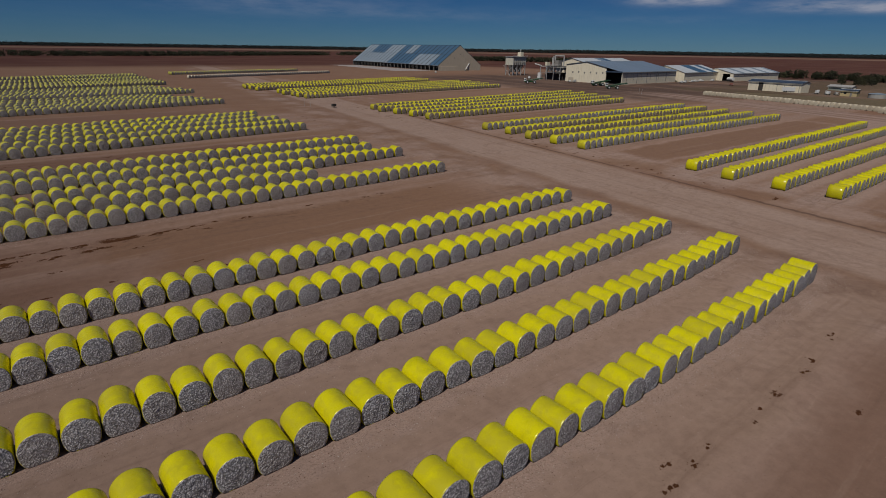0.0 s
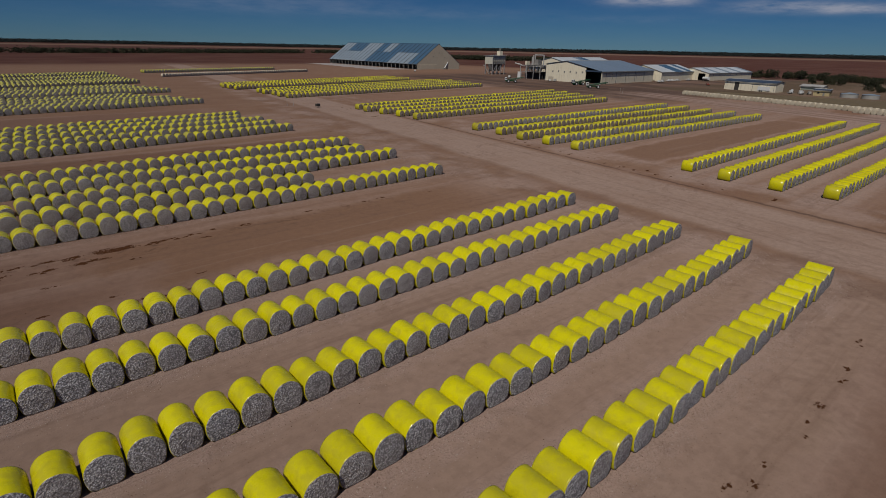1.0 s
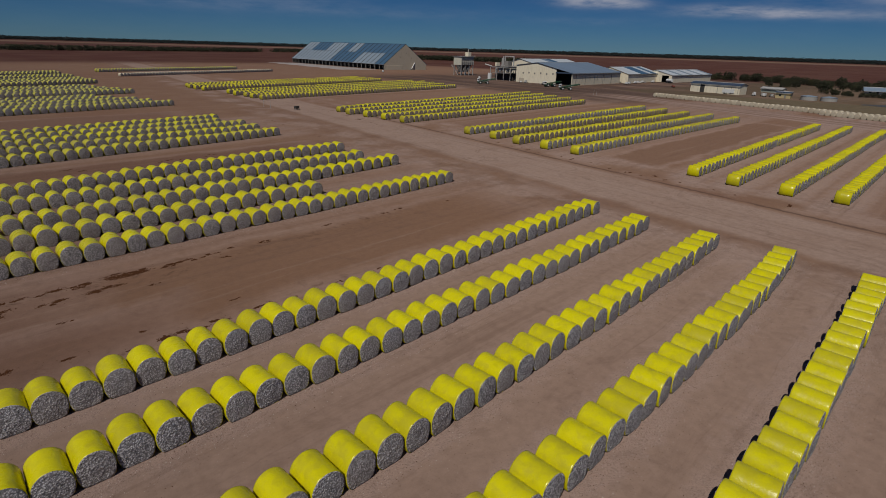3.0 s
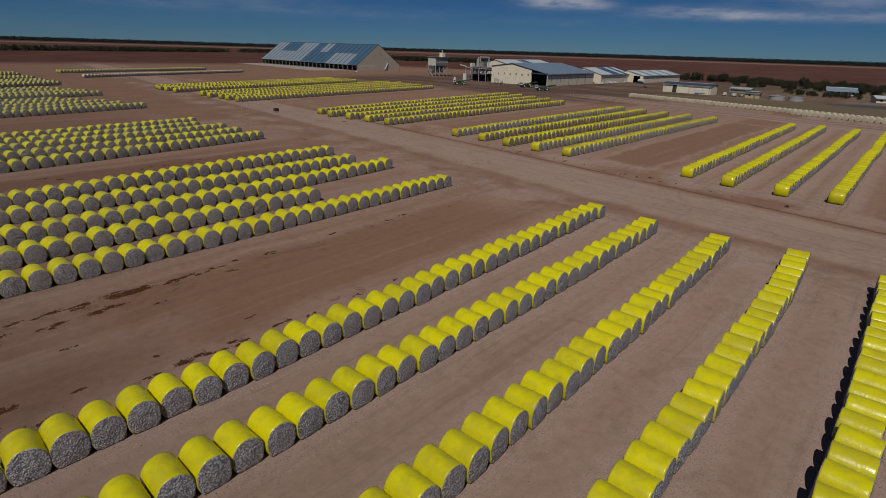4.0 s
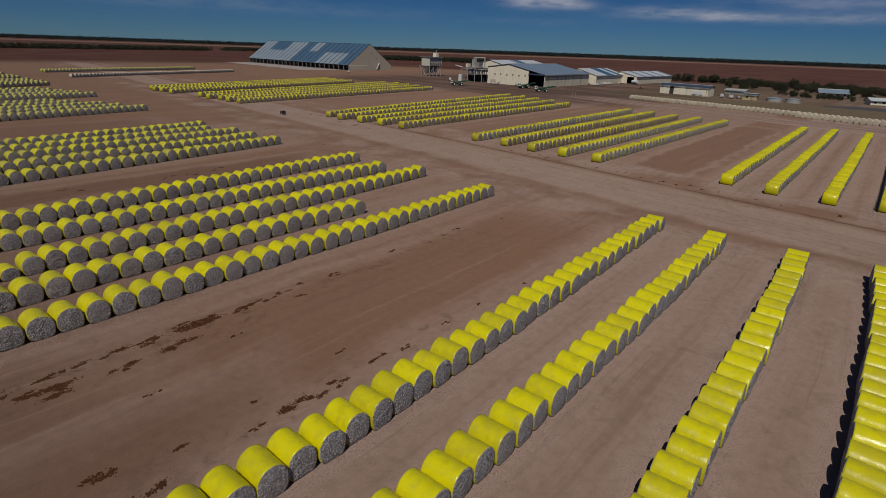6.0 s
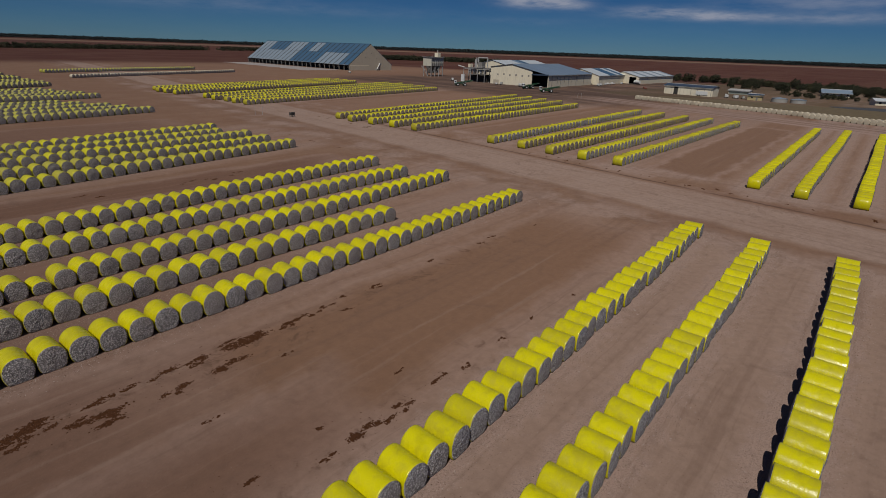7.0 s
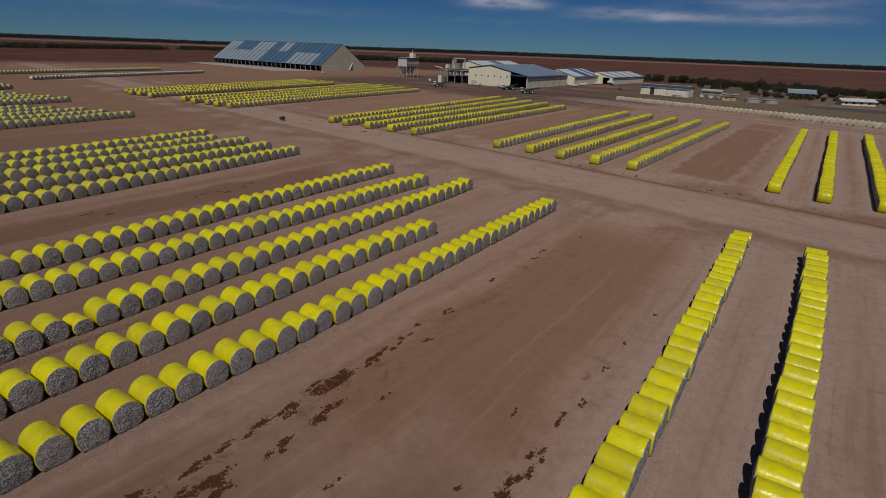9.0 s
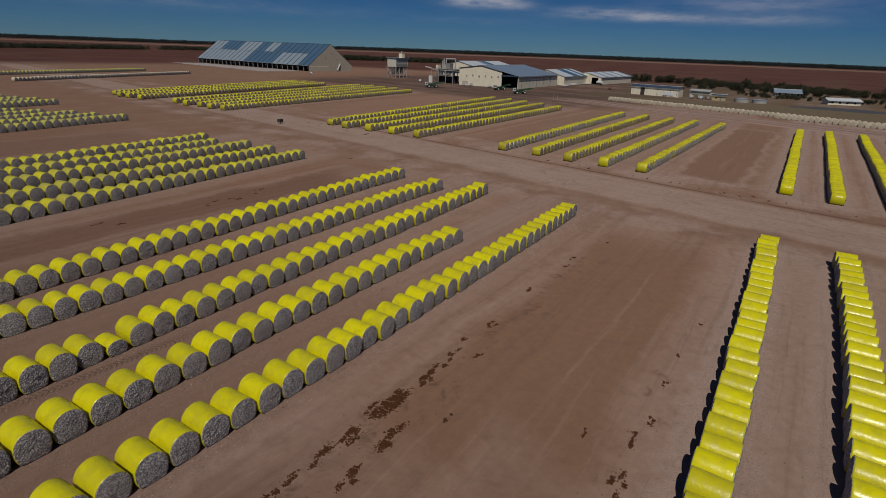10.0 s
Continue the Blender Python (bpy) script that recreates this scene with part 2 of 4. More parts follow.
def ground_material():
    m = Nodes("bare_earth", 0.95, 0.0, 0.15)
    m.bsdf.inputs["Diffuse Roughness"].default_value = 1.0
    p = m.where()
    wide = m.noise(p, 0.012, 4, 0.5)
    mid = m.noise(p, 0.09, 5, 0.6)
    fine = m.noise(p, 1.1, 6, 0.65)
    grit = m.noise(p, 6.0, 4, 0.7)
    clods = m.cells(p, 9.0)
    swirl = m.noise(p, 0.16, 6, 0.7, 1.5)
    x, y, _ = m.axes(p)
    wob = m.sum("MULTIPLY", m.sum("SUBTRACT", mid, 0.5), 14.0)
    wx = m.sum("ADD", x, wob)
    ragged = m.sum("MULTIPLY", m.sum("SUBTRACT", m.noise(p, 0.45, 5, 0.65), 0.5), 5.0)
    slant = m.sum("SUBTRACT", y, m.sum("MULTIPLY", x, 0.09))
    wslant = m.sum("ADD", slant, m.sum("MULTIPLY", wob, 0.5))
    leanx = m.sum("SUBTRACT", x, m.sum("MULTIPLY", m.sum("SUBTRACT", y, 50.0), 0.07))
    brown, tan, pink = (0.190, 0.109, 0.071), (0.214, 0.130, 0.088), (0.308, 0.211, 0.172)

    def band(value, a, b, soft):
        return m.sum("MULTIPLY", m.ramp(value, a - soft, a + soft), m.ramp(value, b - soft, b + soft, 1.0, 0.0))

    def times(*values):
        out = values[0]
        for v in values[1:]:
            out = m.sum("MULTIPLY", out, v)
        return out

    def nearest(rows):
        """Distance across to the middle of the nearest row."""
        out = 99.0
        for row in rows:
            k = (row[3] - row[1]) / (row[2] - row[0])
            d = m.sum("SUBTRACT", y, m.sum("MULTIPLY_ADD", x, k, row[1] - k * row[0] + 1.2))
            out = m.sum("MINIMUM", out, m.sum("ABSOLUTE", d))
        return out

    base = m.mix(m.ramp(mid, 0.35, 0.7), brown, tan)
    # red stain here and there
    base = m.mix(m.ramp(wide, 0.50, 0.64, 0.0, 0.5), base, (0.180, 0.098, 0.066))
    # lanes between rows: paler on the whole, with a rough pink strip of trodden dust at the feet of each row
    left_rows = nearest([row_ends(r) for rows in NEAR_ROWS.values() for r in rows] + ROWS_LEFT)
    right_rows = nearest(ROWS_OPEN + ROWS_MID + ROWS_YARD + ROWS_BARN)
    on_left, on_right = m.ramp(wx, 67, 74, 1.0, 0.0), m.ramp(wx, 101, 108)
    foot = m.sum("MAXIMUM", times(m.ramp(m.sum("ADD", left_rows, ragged), 2.0, 3.7, 1.0, 0.0), on_left), times(m.ramp(m.sum("ADD", right_rows, ragged), 2.2, 5.2, 1.0, 0.0), on_right))
    lanes = m.sum("MAXIMUM", times(m.ramp(m.sum("ADD", left_rows, ragged), 4.0, 7.5, 1.0, 0.0), on_left), times(m.ramp(right_rows, 4.5, 8.0, 1.0, 0.0), on_right, 0.9))
    first = times(band(wslant, 15, 60, 3), on_left)
    base = m.mix(times(lanes, 0.35), base, pink)
    base = m.mix(times(first, 0.45), base, (0.290, 0.212, 0.172))
    paler = m.ramp(wslant, 62, 76, 1.0, 0.42)
    base = m.mix(times(foot, m.ramp(fine, 0.25, 0.6, 0.55, 0.95), paler), base, (0.318, 0.226, 0.188))
    # in front of the first row the ground is paler and scuffed
    base = m.mix(times(m.ramp(wslant, 12, 20, 1.0, 0.0), on_left, 0.55), base, (0.285, 0.205, 0.165))
    # smooth brown floors of empty bays, with wavy pale edges
    bay, loam, strip, dark_loam = (0.172, 0.097, 0.061), (0.194, 0.110, 0.069), (0.178, 0.097, 0.057), (0.130, 0.066, 0.042)
    for x0, x1, s0, s1, k, soil in ((112, 228, 66, 79.5, 1.0, bay), (118, 240, 130, 147, 0.7, bay), (118, 245, 212, 245, 0.6, loam), (-60, 62, 62.5, 79, 1.0, strip), (-60, -2, 67.5, 82, 0.8, dark_loam), (-60, 4, 60, 69, 0.8, dark_loam), (26, 64, -40, 8.5, 0.75, dark_loam), (-60, 58, 132, 143, 0.95, dark_loam), (-60, 20, 84, 132, 0.55, dark_loam), (-80, 50, 204, 226, 0.7, dark_loam)):
        scallop = m.sum("ADD", slant, m.sum("ADD", m.sum("MULTIPLY", ragged, 0.45), m.sum("MULTIPLY", wob, 0.45)))
        inside = times(band(scallop, s0, s1, 0.9 if x0 > 100 else 2.5), band(m.sum("ADD", wx, ragged), x0, x1, 2.5 if x0 > 100 else 12))
        rim = times(band(scallop, s0 - 1.6, s1 + 1.6, 1.0), band(wx, x0 - 3, x1 + 3, 3))
        base = m.mix(times(rim, 0.6 * k), base, pink)
        base = m.mix(times(inside, 0.85 * k), base, soil)
    # the crossing road, its brown verges, wheel tracks and the dark drain along its far edge
    verge = times(band(m.sum("ADD", leanx, wob), 66, 76, 2.5), m.ramp(swirl, 0.35, 0.6))
    base = m.mix(times(verge, 0.5), base, (0.165, 0.102, 0.074))
    road = band(m.sum("ADD", leanx, m.sum("MULTIPLY", wob, 0.25)), 76, 95, 1.6)
    base = m.mix(times(road, m.ramp(mid, 0.2, 0.6, 0.65, 0.95)), base, (0.290, 0.206, 0.166))
    scuffs = times(m.sum("MAXIMUM", band(leanx, 62, 73, 4), band(leanx, 98, 112, 4)), m.ramp(m.noise(p, 0.07, 5, 0.65), 0.42, 0.6))
    base = m.mix(times(scuffs, 0.6), base, (0.325, 0.235, 0.198))
    ruts = m.noise(m.vec(m.sum("MULTIPLY", leanx, 0.7), m.sum("MULTIPLY", y, 0.012), 0.0), 1.0, 5, 0.6)
    base = m.mix(times(band(leanx, 64, 112, 6), m.ramp(ruts, 0.50, 0.68), 0.24), base, (0.130, 0.080, 0.060))
    arcs = m.noise(m.vec(m.sum("MULTIPLY", m.sum("ADD", leanx, times(swirl, 30.0)), 0.5), m.sum("MULTIPLY", y, 0.06), 5.0), 1.0, 4, 0.6)
    base = m.mix(times(band(leanx, 58, 118, 8), m.ramp(arcs, 0.55, 0.66), 0.35), base, (0.120, 0.072, 0.052))
    drain = times(band(m.sum("ADD", leanx, m.sum("MULTIPLY", ragged, 0.35)), 96.3, 97.2, 0.4), m.ramp(y, 205, 230, 1.0, 0.0), m.ramp(mid, 0.3, 0.5))
    base = m.mix(times(drain, 0.72), base, (0.068, 0.040, 0.030))
    # wheel tracks along the rows, a little unsteady
    slant_w = m.sum("ADD", slant, m.sum("ADD", m.sum("MULTIPLY", wob, 0.10), m.sum("MULTIPLY", ragged, 0.05)))
    along = m.noise(m.vec(m.sum("MULTIPLY", x, 0.02), m.sum("MULTIPLY", slant_w, 0.7), 3.0), 1.0, 5, 0.65)
    offroad = m.sum("SUBTRACT", 1.0, band(leanx, 68, 102, 4))
    base = m.mix(times(m.ramp(along, 0.50, 0.70), offroad, 0.38), base, (0.130, 0.077, 0.055))
    base = m.mix(times(m.ramp(along, 0.45, 0.28), offroad, 0.34), base, (0.30, 0.21, 0.165))
    lines = m.noise(m.vec(m.sum("MULTIPLY", x, 0.012), m.sum("MULTIPLY", slant_w, 2.2), 7.0), 1.0, 3, 0.6)
    base = m.mix(times(m.ramp(lines, 0.58, 0.70), offroad, m.ramp(m.noise(p, 0.05, 3, 0.5), 0.42, 0.6), 0.32), base, (0.135, 0.082, 0.060))
    base = m.mix(m.ramp(swirl, 0.52, 0.72, 0.0, 0.32), base, (0.120, 0.073, 0.054))
    # a tyre's tread prints in one lane
    tread = m.sum("SUBTRACT", y, m.sum("MULTIPLY_ADD", x, 0.03, 99.82))
    chevron = m.sum("SINE", m.sum("MULTIPLY_ADD", x, 15.0, m.sum("MULTIPLY", m.sum("ABSOLUTE", tread), 9.0)))
    prints = times(band(tread, -0.45, 0.45, 0.12), band(x, -16, -1, 2.5), m.ramp(chevron, 0.0, 0.6))
    base = m.mix(times(prints, 0.55), base, (0.085, 0.050, 0.036))
    # brown stain of trodden leaf trash along two strips
    stain = m.noise(p, 0.55, 6, 0.7, 0.5)
    for s0, s1, x1 in ((74.6, 78.6, 46), (59.6, 62.4, 24)):
        base = m.mix(times(band(slant, s0, s1, 1.4), band(x, -30, x1, 5), m.ramp(stain, 0.54, 0.68), 0.6), base, (0.080, 0.042, 0.026))
    # the oily yard before the gin and the dull ground round the sheds
    yard = times(m.ramp(m.sum("ADD", x, m.sum("MULTIPLY", wob, 2.0)), 232, 268), m.ramp(y, 150, 190), m.ramp(y, 400, 470, 1.0, 0.0))
    smears = m.noise(m.vec(m.sum("MULTIPLY", x, 0.05), m.sum("MULTIPLY", y, 0.012), 2.0), 1.0, 6, 0.65, 0.8)
    base = m.mix(times(yard, m.ramp(smears, 0.36, 0.58, 0.5, 1.0)), base, (0.076, 0.049, 0.038))
    sheds = times(m.ramp(m.sum("ADD", m.sum("SUBTRACT", x, m.sum("MULTIPLY", y, 0.21)), wob), 288, 300), m.ramp(y, 225, 250, 1.0, 0.0))
    base = m.mix(times(sheds, m.ramp(smears, 0.3, 0.65, 0.45, 0.9)), base, (0.088, 0.065, 0.039))
    # the lane along the white bales
    across = m.sum("SUBTRACT", x, m.sum("MULTIPLY", y, 0.21))
    lane = times(band(m.sum("ADD", across, m.sum("MULTIPLY", wob, 0.4)), 234, 263, 2.5), m.ramp(y, 190, 230, 1.0, 0.0))
    stripes = m.noise(m.vec(m.sum("MULTIPLY", across, 0.28), m.sum("MULTIPLY", y, 0.008), 11.0), 1.0, 5, 0.6)
    base = m.mix(times(lane, 0.75), base, m.mix(m.ramp(stripes, 0.40, 0.62), (0.315, 0.225, 0.190), (0.150, 0.095, 0.072)))
    # ploughed fields beyond the yard
    field = m.sum("MAXIMUM", m.ramp(y, 640, 760), m.ramp(m.sum("ADD", x, m.sum("MULTIPLY", y, 0.3)), 640, 720))
    fields = m.mix(m.ramp(wide, 0.42, 0.58), (0.066, 0.023, 0.016), (0.086, 0.038, 0.026))
    far = m.sum("SQRT", m.sum("ADD", m.sum("MULTIPLY", x, x), m.sum("MULTIPLY", y, y)))
    fields = m.mix(times(band(m.sum("ADD", far, m.sum("MULTIPLY", wob, 9.0)), 2900, 3500, 120), 0.7), fields, (0.22, 0.15, 0.105))
    base = m.mix(field, base, fields)
    # grain, clods at the feet of the rows and in patches, pale specks
    rough = m.sum("MAXIMUM", foot, m.ramp(m.noise(p, 0.11, 4, 0.6), 0.60, 0.72, 0.0, 0.5))
    base = m.mix(m.ramp(fine, 0.3, 0.75, 0.0, 0.5), base, m.mix(0.5, base, (0.09, 0.055, 0.040)))
    base = m.mix(times(rough, m.ramp(clods, 0.35, 0.65), m.ramp(grit, 0.45, 0.6), 0.5), base, (0.10, 0.063, 0.048))
    base = m.mix(times(m.ramp(grit, 0.60, 0.74), m.ramp(rough, 0.0, 1.0, 0.22, 0.75)), base, (0.40, 0.31, 0.27))
    base = m.mix(times(m.ramp(grit, 0.42, 0.30), 0.30), base, (0.085, 0.048, 0.035))
    m.colour(base)
    relief = m.sum("ADD", m.sum("ADD", fine, m.sum("MULTIPLY", grit, 0.4)), times(rough, m.sum("SUBTRACT", 0.6, clods), 0.5))
    m.bump(m.sum("SUBTRACT", relief, m.sum("MULTIPLY", prints, 0.6)), 0.7, 0.10)
    return m.mat


earth = ground_material()


# ---- building blocks ----
def link(name, verts, faces, material, parent=None, label="", smooth=False, slots=None):
    me = bpy.data.meshes.new(name)
    me.from_pydata(verts, [], faces)
    for mt in material if isinstance(material, (list, tuple)) else (material,):
        me.materials.append(mt)
    if slots is not None:
        me.polygons.foreach_set("material_index", slots)
    if smooth:
        me.polygons.foreach_set("use_smooth", [True] * len(me.polygons))
    me.update()
    ob = new(name, me)
    if parent is not None:
        ob.parent = parent
    if label:
        ob["label"] = label
    return ob


def part(name, bm, material, parent, label="", smooth=False):
    me = bpy.data.meshes.new(name)
    bm.normal_update()
    bm.to_mesh(me)
    bm.free()
    me.materials.append(material)
    if smooth:
        me.polygons.foreach_set("use_smooth", [True] * len(me.polygons))
    ob = new(name, me)
    if parent is not None:
        ob.parent = parent
    if label:
        ob["label"] = label
    return ob


# ---- ground ----
g_edges = sorted(set([-5200, -2400, -1200, -600, -300, 300, 600, 1200, 2400, 5200] + list(range(-120, 141, 20))))
gv = [(x, y, 0.0) for y in g_edges for x in g_edges]
gn = len(g_edges)
gf = [(j * gn + i, j * gn + i + 1, (j + 1) * gn + i + 1, (j + 1) * gn + i) for j in range(gn - 1) for i in range(gn - 1)]
ground = tagged(link("ground", gv, gf, earth), "reddish-brown bare earth yard with wheel tracks", "ground", kind="structure")

# ---- cotton bales ----
BALE_W, BALE_H, BALE_L, PITCH = 2.35, 2.34, 2.42, 2.42


def outline(n, w, h):
    """The bale's section: round above, slumped to nearly square below, on a flat foot."""
    pts = []
    for i in range(n):
        a = -math.pi / 2 + 2 * math.pi * i / n
        c, s = math.cos(a), math.sin(a)
        e = 1.0 if s > 0 else 1.0 - 0.50 * min(1, -s * 1.3)
        x = 0.5 * w * math.copysign(abs(c) ** e, c)
        z = 0.5 * h * math.copysign(abs(s) ** (1.0 if s > 0 else 0.72), s)
        pts.append((x, max(z, -0.485 * h) + 0.485 * h))
    return pts


def bale_meshes(seed):
    """A lumpy cotton core and the plastic wrap round it, lying along y with the front end at y = 0."""
    rng = random.Random(seed)
    n, rings = 44, 11
    off = Vector((rng.uniform(0, 90), rng.uniform(0, 90), rng.uniform(0, 90)))
    squash, lean = rng.uniform(0.955, 1.03), rng.uniform(-0.04, 0.04)
    prof = outline(n, BALE_W * rng.uniform(0.97, 1.01), BALE_H * squash)
    cz = 0.5 * BALE_H
    verts, faces = [], []
    for end in (0, 1):
        start = len(verts)
        for r in range(rings):
            k = 1 - (r / rings) ** 1.15
            for px, pz in prof:
                x, z = px * k * 0.985, cz + (pz - cz) * k * 0.985
                q = Vector((x, z, end * 9)) + off
                d = 0.035 * noise.noise(q * 1.8) + 0.02 * noise.noise(q * 5.3) + 0.035 * noise.noise(q * 9.0)
                bulge = 0.07 * (1 - k * k) + d * min(1, (1 - k) * 5 + 0.35)
                verts.append((x, -bulge - 0.02 if end == 0 else BALE_L + bulge + 0.02, max(z, 0.0)))
        verts.append((0, -0.1 if end == 0 else BALE_L + 0.1, cz))
        for r in range(rings - 1):
            for i in range(n):
                a, b = start + r * n + i, start + r * n + (i + 1) % n
                quad = (a, b, b + n, a + n)
                faces.append(quad if end == 0 else quad[::-1])
        for i in range(n):
            a, b, c = start + (rings - 1) * n + i, start + (rings - 1) * n + (i + 1) % n, len(verts) - 1
            faces.append((a, b, c) if end == 0 else (b, a, c))
    for i in range(n):
        a, b = i, (i + 1) % n
        o = rings * n + 1
        faces.append((b, a, o + a, o + b))
    core = (verts, faces)
    # wrap: turned-in lips at both ends and shallow hoops and creases along its length
    stations = [(0.03, 0.93), (-0.015, 0.965), (0.0, 1.0), (0.10, 1.012), (0.45, 1.006), (0.8, 1.011), (1.2, 1.004), (1.6, 1.012), (2.0, 1.006), (2.32, 1.012), (2.42, 1.0), (2.435, 0.965), (2.39, 0.93)]
    wv, wf = [], []
    for y, k in stations:
        for px, pz in prof:
            q = Vector((px, y, pz)) + off
            d = 1 + 0.012 * noise.noise(q * 1.6) + 0.006 * noise.noise(Vector((q.x * 4, q.y * 1.2, q.z * 4)))
            wv.append((px * k * d + lean * y * 0.3, y + (0.02 * noise.noise(q * 2.5) if k < 1 else 0), max(cz + (pz - cz) * k * d, -0.0)))
    for s in range(len(stations) - 1):
        for i in range(n):
            a, b = s * n + i, s * n + (i + 1) % n
            wf.append((b, a, a + n, b + n))
    return core, (wv, wf)


def row_places(rng, x0, y0, x1, y1, pitch=PITCH):
    """Bales side by side from the far end of a row to the near one: each one's front foot, turn, width and height."""
    d = Vector((x1 - x0, y1 - y0, 0))
    turn = math.degrees(math.atan2(d.y, d.x))
    out, sway = [], 0.0
    for i in range(int(d.length / pitch)):
        p = Vector((x1, y1, 0)) - d.normalized() * (pitch * (i + 0.5) + rng.uniform(-0.05, 0.05))
        sway = 0.8 * sway + rng.gauss(0, 0.045)
        side = Vector((-d.y, d.x, 0)).normalized() * sway
        out.append((p.x + side.x, p.y + side.y, turn + rng.gauss(0, 1.3), rng.uniform(0.94, 1.012), rng.uniform(0.94, 1.03)))
    return out


def bale_kinds(cotton, ends):
    kinds = []
    for seed in range(7):
        core, wrap = bale_meshes(seed)
        bale = tagged(new("cotton_bale"), "round cotton bale in yellow plastic wrap on bare earth", "cotton bale")
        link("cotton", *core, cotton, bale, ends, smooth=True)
        link("wrap", *wrap, wrap_near, bale, "glossy yellow plastic wrap", smooth=True)
        kinds.append(bale)
    return kinds


dice = random.Random(5)
for group, rows in NEAR_ROWS.items():
    used = set()
    if "near" in group:
        variants = bale_kinds(cotton_near, "grey-white lumpy raw cotton ends")
    else:
        variants = bale_kinds(cotton_grimy, "grimy grey-brown lumpy raw cotton ends")
    for row in rows:
        for i in range(row[3]):
            (ax, ay), (bx, by) = row_point(row, i + 1), row_point(row, i)
            step = math.hypot(bx - ax, by - ay)
            turn = math.degrees(math.atan2(by - ay, bx - ax)) + dice.gauss(0, 1.6)
            set_back = dice.gauss(0.0, 0.07)
            x, y = (ax + bx) / 2 - set_back * math.sin(radians(turn)), (ay + by) / 2 + set_back * math.cos(radians(turn))
            w, h = min(1.02, max(0.90, step / 2.46)) * dice.uniform(0.985, 1.015), dice.uniform(0.965, 1.03)
            k = dice.randrange(len(variants))
            m = pose(x, y, 0, 0, 0, turn)
            if k in used:
                bale = copy_thing(variants[k], m)
            else:
                bale = variants[k]
                used.add(k)
                bale.matrix_basis = m
            bale["group"] = group
            bale.scale = (w, 1, h)
            if rows.index(row) == 2 and i == 29 and "beyond" in group:
                bale.scale = (0.76, 0.9, 0.64)
                bale["label"] = "undersized round cotton bale between full-sized yellow bales"


def bale_template(n, rings, seed):
    """A lighter bale for the rows farther off: verts, faces and material slots."""
    rng = random.Random(seed)
    prof = outline(n, BALE_W * 0.99, BALE_H)
    cz = 0.5 * BALE_H
    v, f, s = [], [], []
    for y, k in ((0.0, 0.95), (0.03, 1.0), (0.8, 1.01), (1.6, 1.004), (2.39, 1.0), (2.42, 0.95)):
        v += [(px * k, y, cz + (pz - cz) * k) for px, pz in prof]
    for r in range(5):
        for i in range(n):
            a, b = r * n + i, r * n + (i + 1) % n
            f.append((b, a, a + n, b + n))
            s.append(0)
    for end in (0, 1):
        o = len(v)
        for r in range(rings):
            k = 0.96 * (1 - r / rings)
            for px, pz in prof:
                d = 0.05 + 0.10 * (1 - k) + rng.uniform(-0.035, 0.035) * (r > 0)
                v.append((px * k, -d + 0.03 if end == 0 else BALE_L + d - 0.03, cz + (pz - cz) * k))
        v.append((0, -0.12 if end == 0 else BALE_L + 0.12, cz))
        for r in range(rings):
            for i in range(n):
                a, b = o + r * n + i, o + r * n + (i + 1) % n
                q = (a, b, b + n, a + n) if r < rings - 1 else (a, b, len(v) - 1)
                f.append(q if end == 0 else q[::-1])
                s.append(1)
    return np.array(v), f, s


def bale_block(name, label, rows, wrap, cotton, n, rings, fat=0.965):
    rng = random.Random(name)
    temps = [bale_template(n, rings, k) for k in range(4)]
    verts, faces, slots = [], [], []
    base = 0
    for row in rows:
        for x, y, turn, w, h in row_places(rng, *row):
            tv, tf, ts = temps[rng.randrange(4)]
            c, sn = math.cos(radians(turn)), math.sin(radians(turn))
            lx, ly = tv[:, 0] * w * fat, tv[:, 1]
            verts.append(np.stack([x + lx * c - ly * sn, y + lx * sn + ly * c, tv[:, 2] * h], 1))
            faces += [tuple(i + base for i in q) for q in tf]
            slots += ts
            base += len(tv)
    ob = link(name, np.concatenate(verts).tolist(), faces, [wrap, cotton], slots=slots)
    ob.data.polygons.foreach_set("use_smooth", [True] * len(slots))
    return tagged(ob, label, "cotton bales", kind="stuff")


YB = "rows of round cotton bales in yellow wrap"
bale_block("cotton_bale_rows", YB + " beside the road", ROWS_LEFT, wrap_worn, cotton_dull, 26, 5)
bale_block("cotton_bale_rows", YB + " with open lanes", ROWS_OPEN, wrap_far, cotton_far, 26, 5)
bale_block("cotton_bale_rows", YB + " between road and yard", [ROWS_MID[1], ROWS_MID[2]], wrap_aged, cotton_soiled, 24, 4)
bale_block("cotton_bale_rows", YB + " with pale ends between road and yard", [ROWS_MID[0], ROWS_MID[3], ROWS_MID[4]], wrap_aged, cotton_far, 24, 4)
bale_block("cotton_bale_rows", YB + " near the gin yard", ROWS_YARD, wrap_aged, cotton_soiled, 20, 3)
bale_block("cotton_bale_rows", YB + " in front of the storage barn", ROWS_BARN, wrap_aged, cotton_soiled, 16, 2)
bale_block("cotton_bale_rows", YB + " behind other rows", [(85.5, 342.2, 224.5, 384.1), (85.5, 333.5, 225.5, 375), (86.5, 325.6, 226.5, 365.8), (87.1, 316.7, 225.6, 355.6)], wrap_aged, cotton_soiled, 14, 2)
bale_block("cotton_bale_rows", "long rows of dusty yellow cotton bales beside the fields", [(70.3, 512.3, 192.9, 555.7), (70.6, 506.5, 193.5, 549.8)], wrap_dusty, cotton_dull, 12, 1)
bale_block("white_bale_row", "row of white-wrapped cotton bales on the far yard", [(74.2, 448.5, 207.8, 502.9)], wrap_white, cotton_dull, 12, 1)
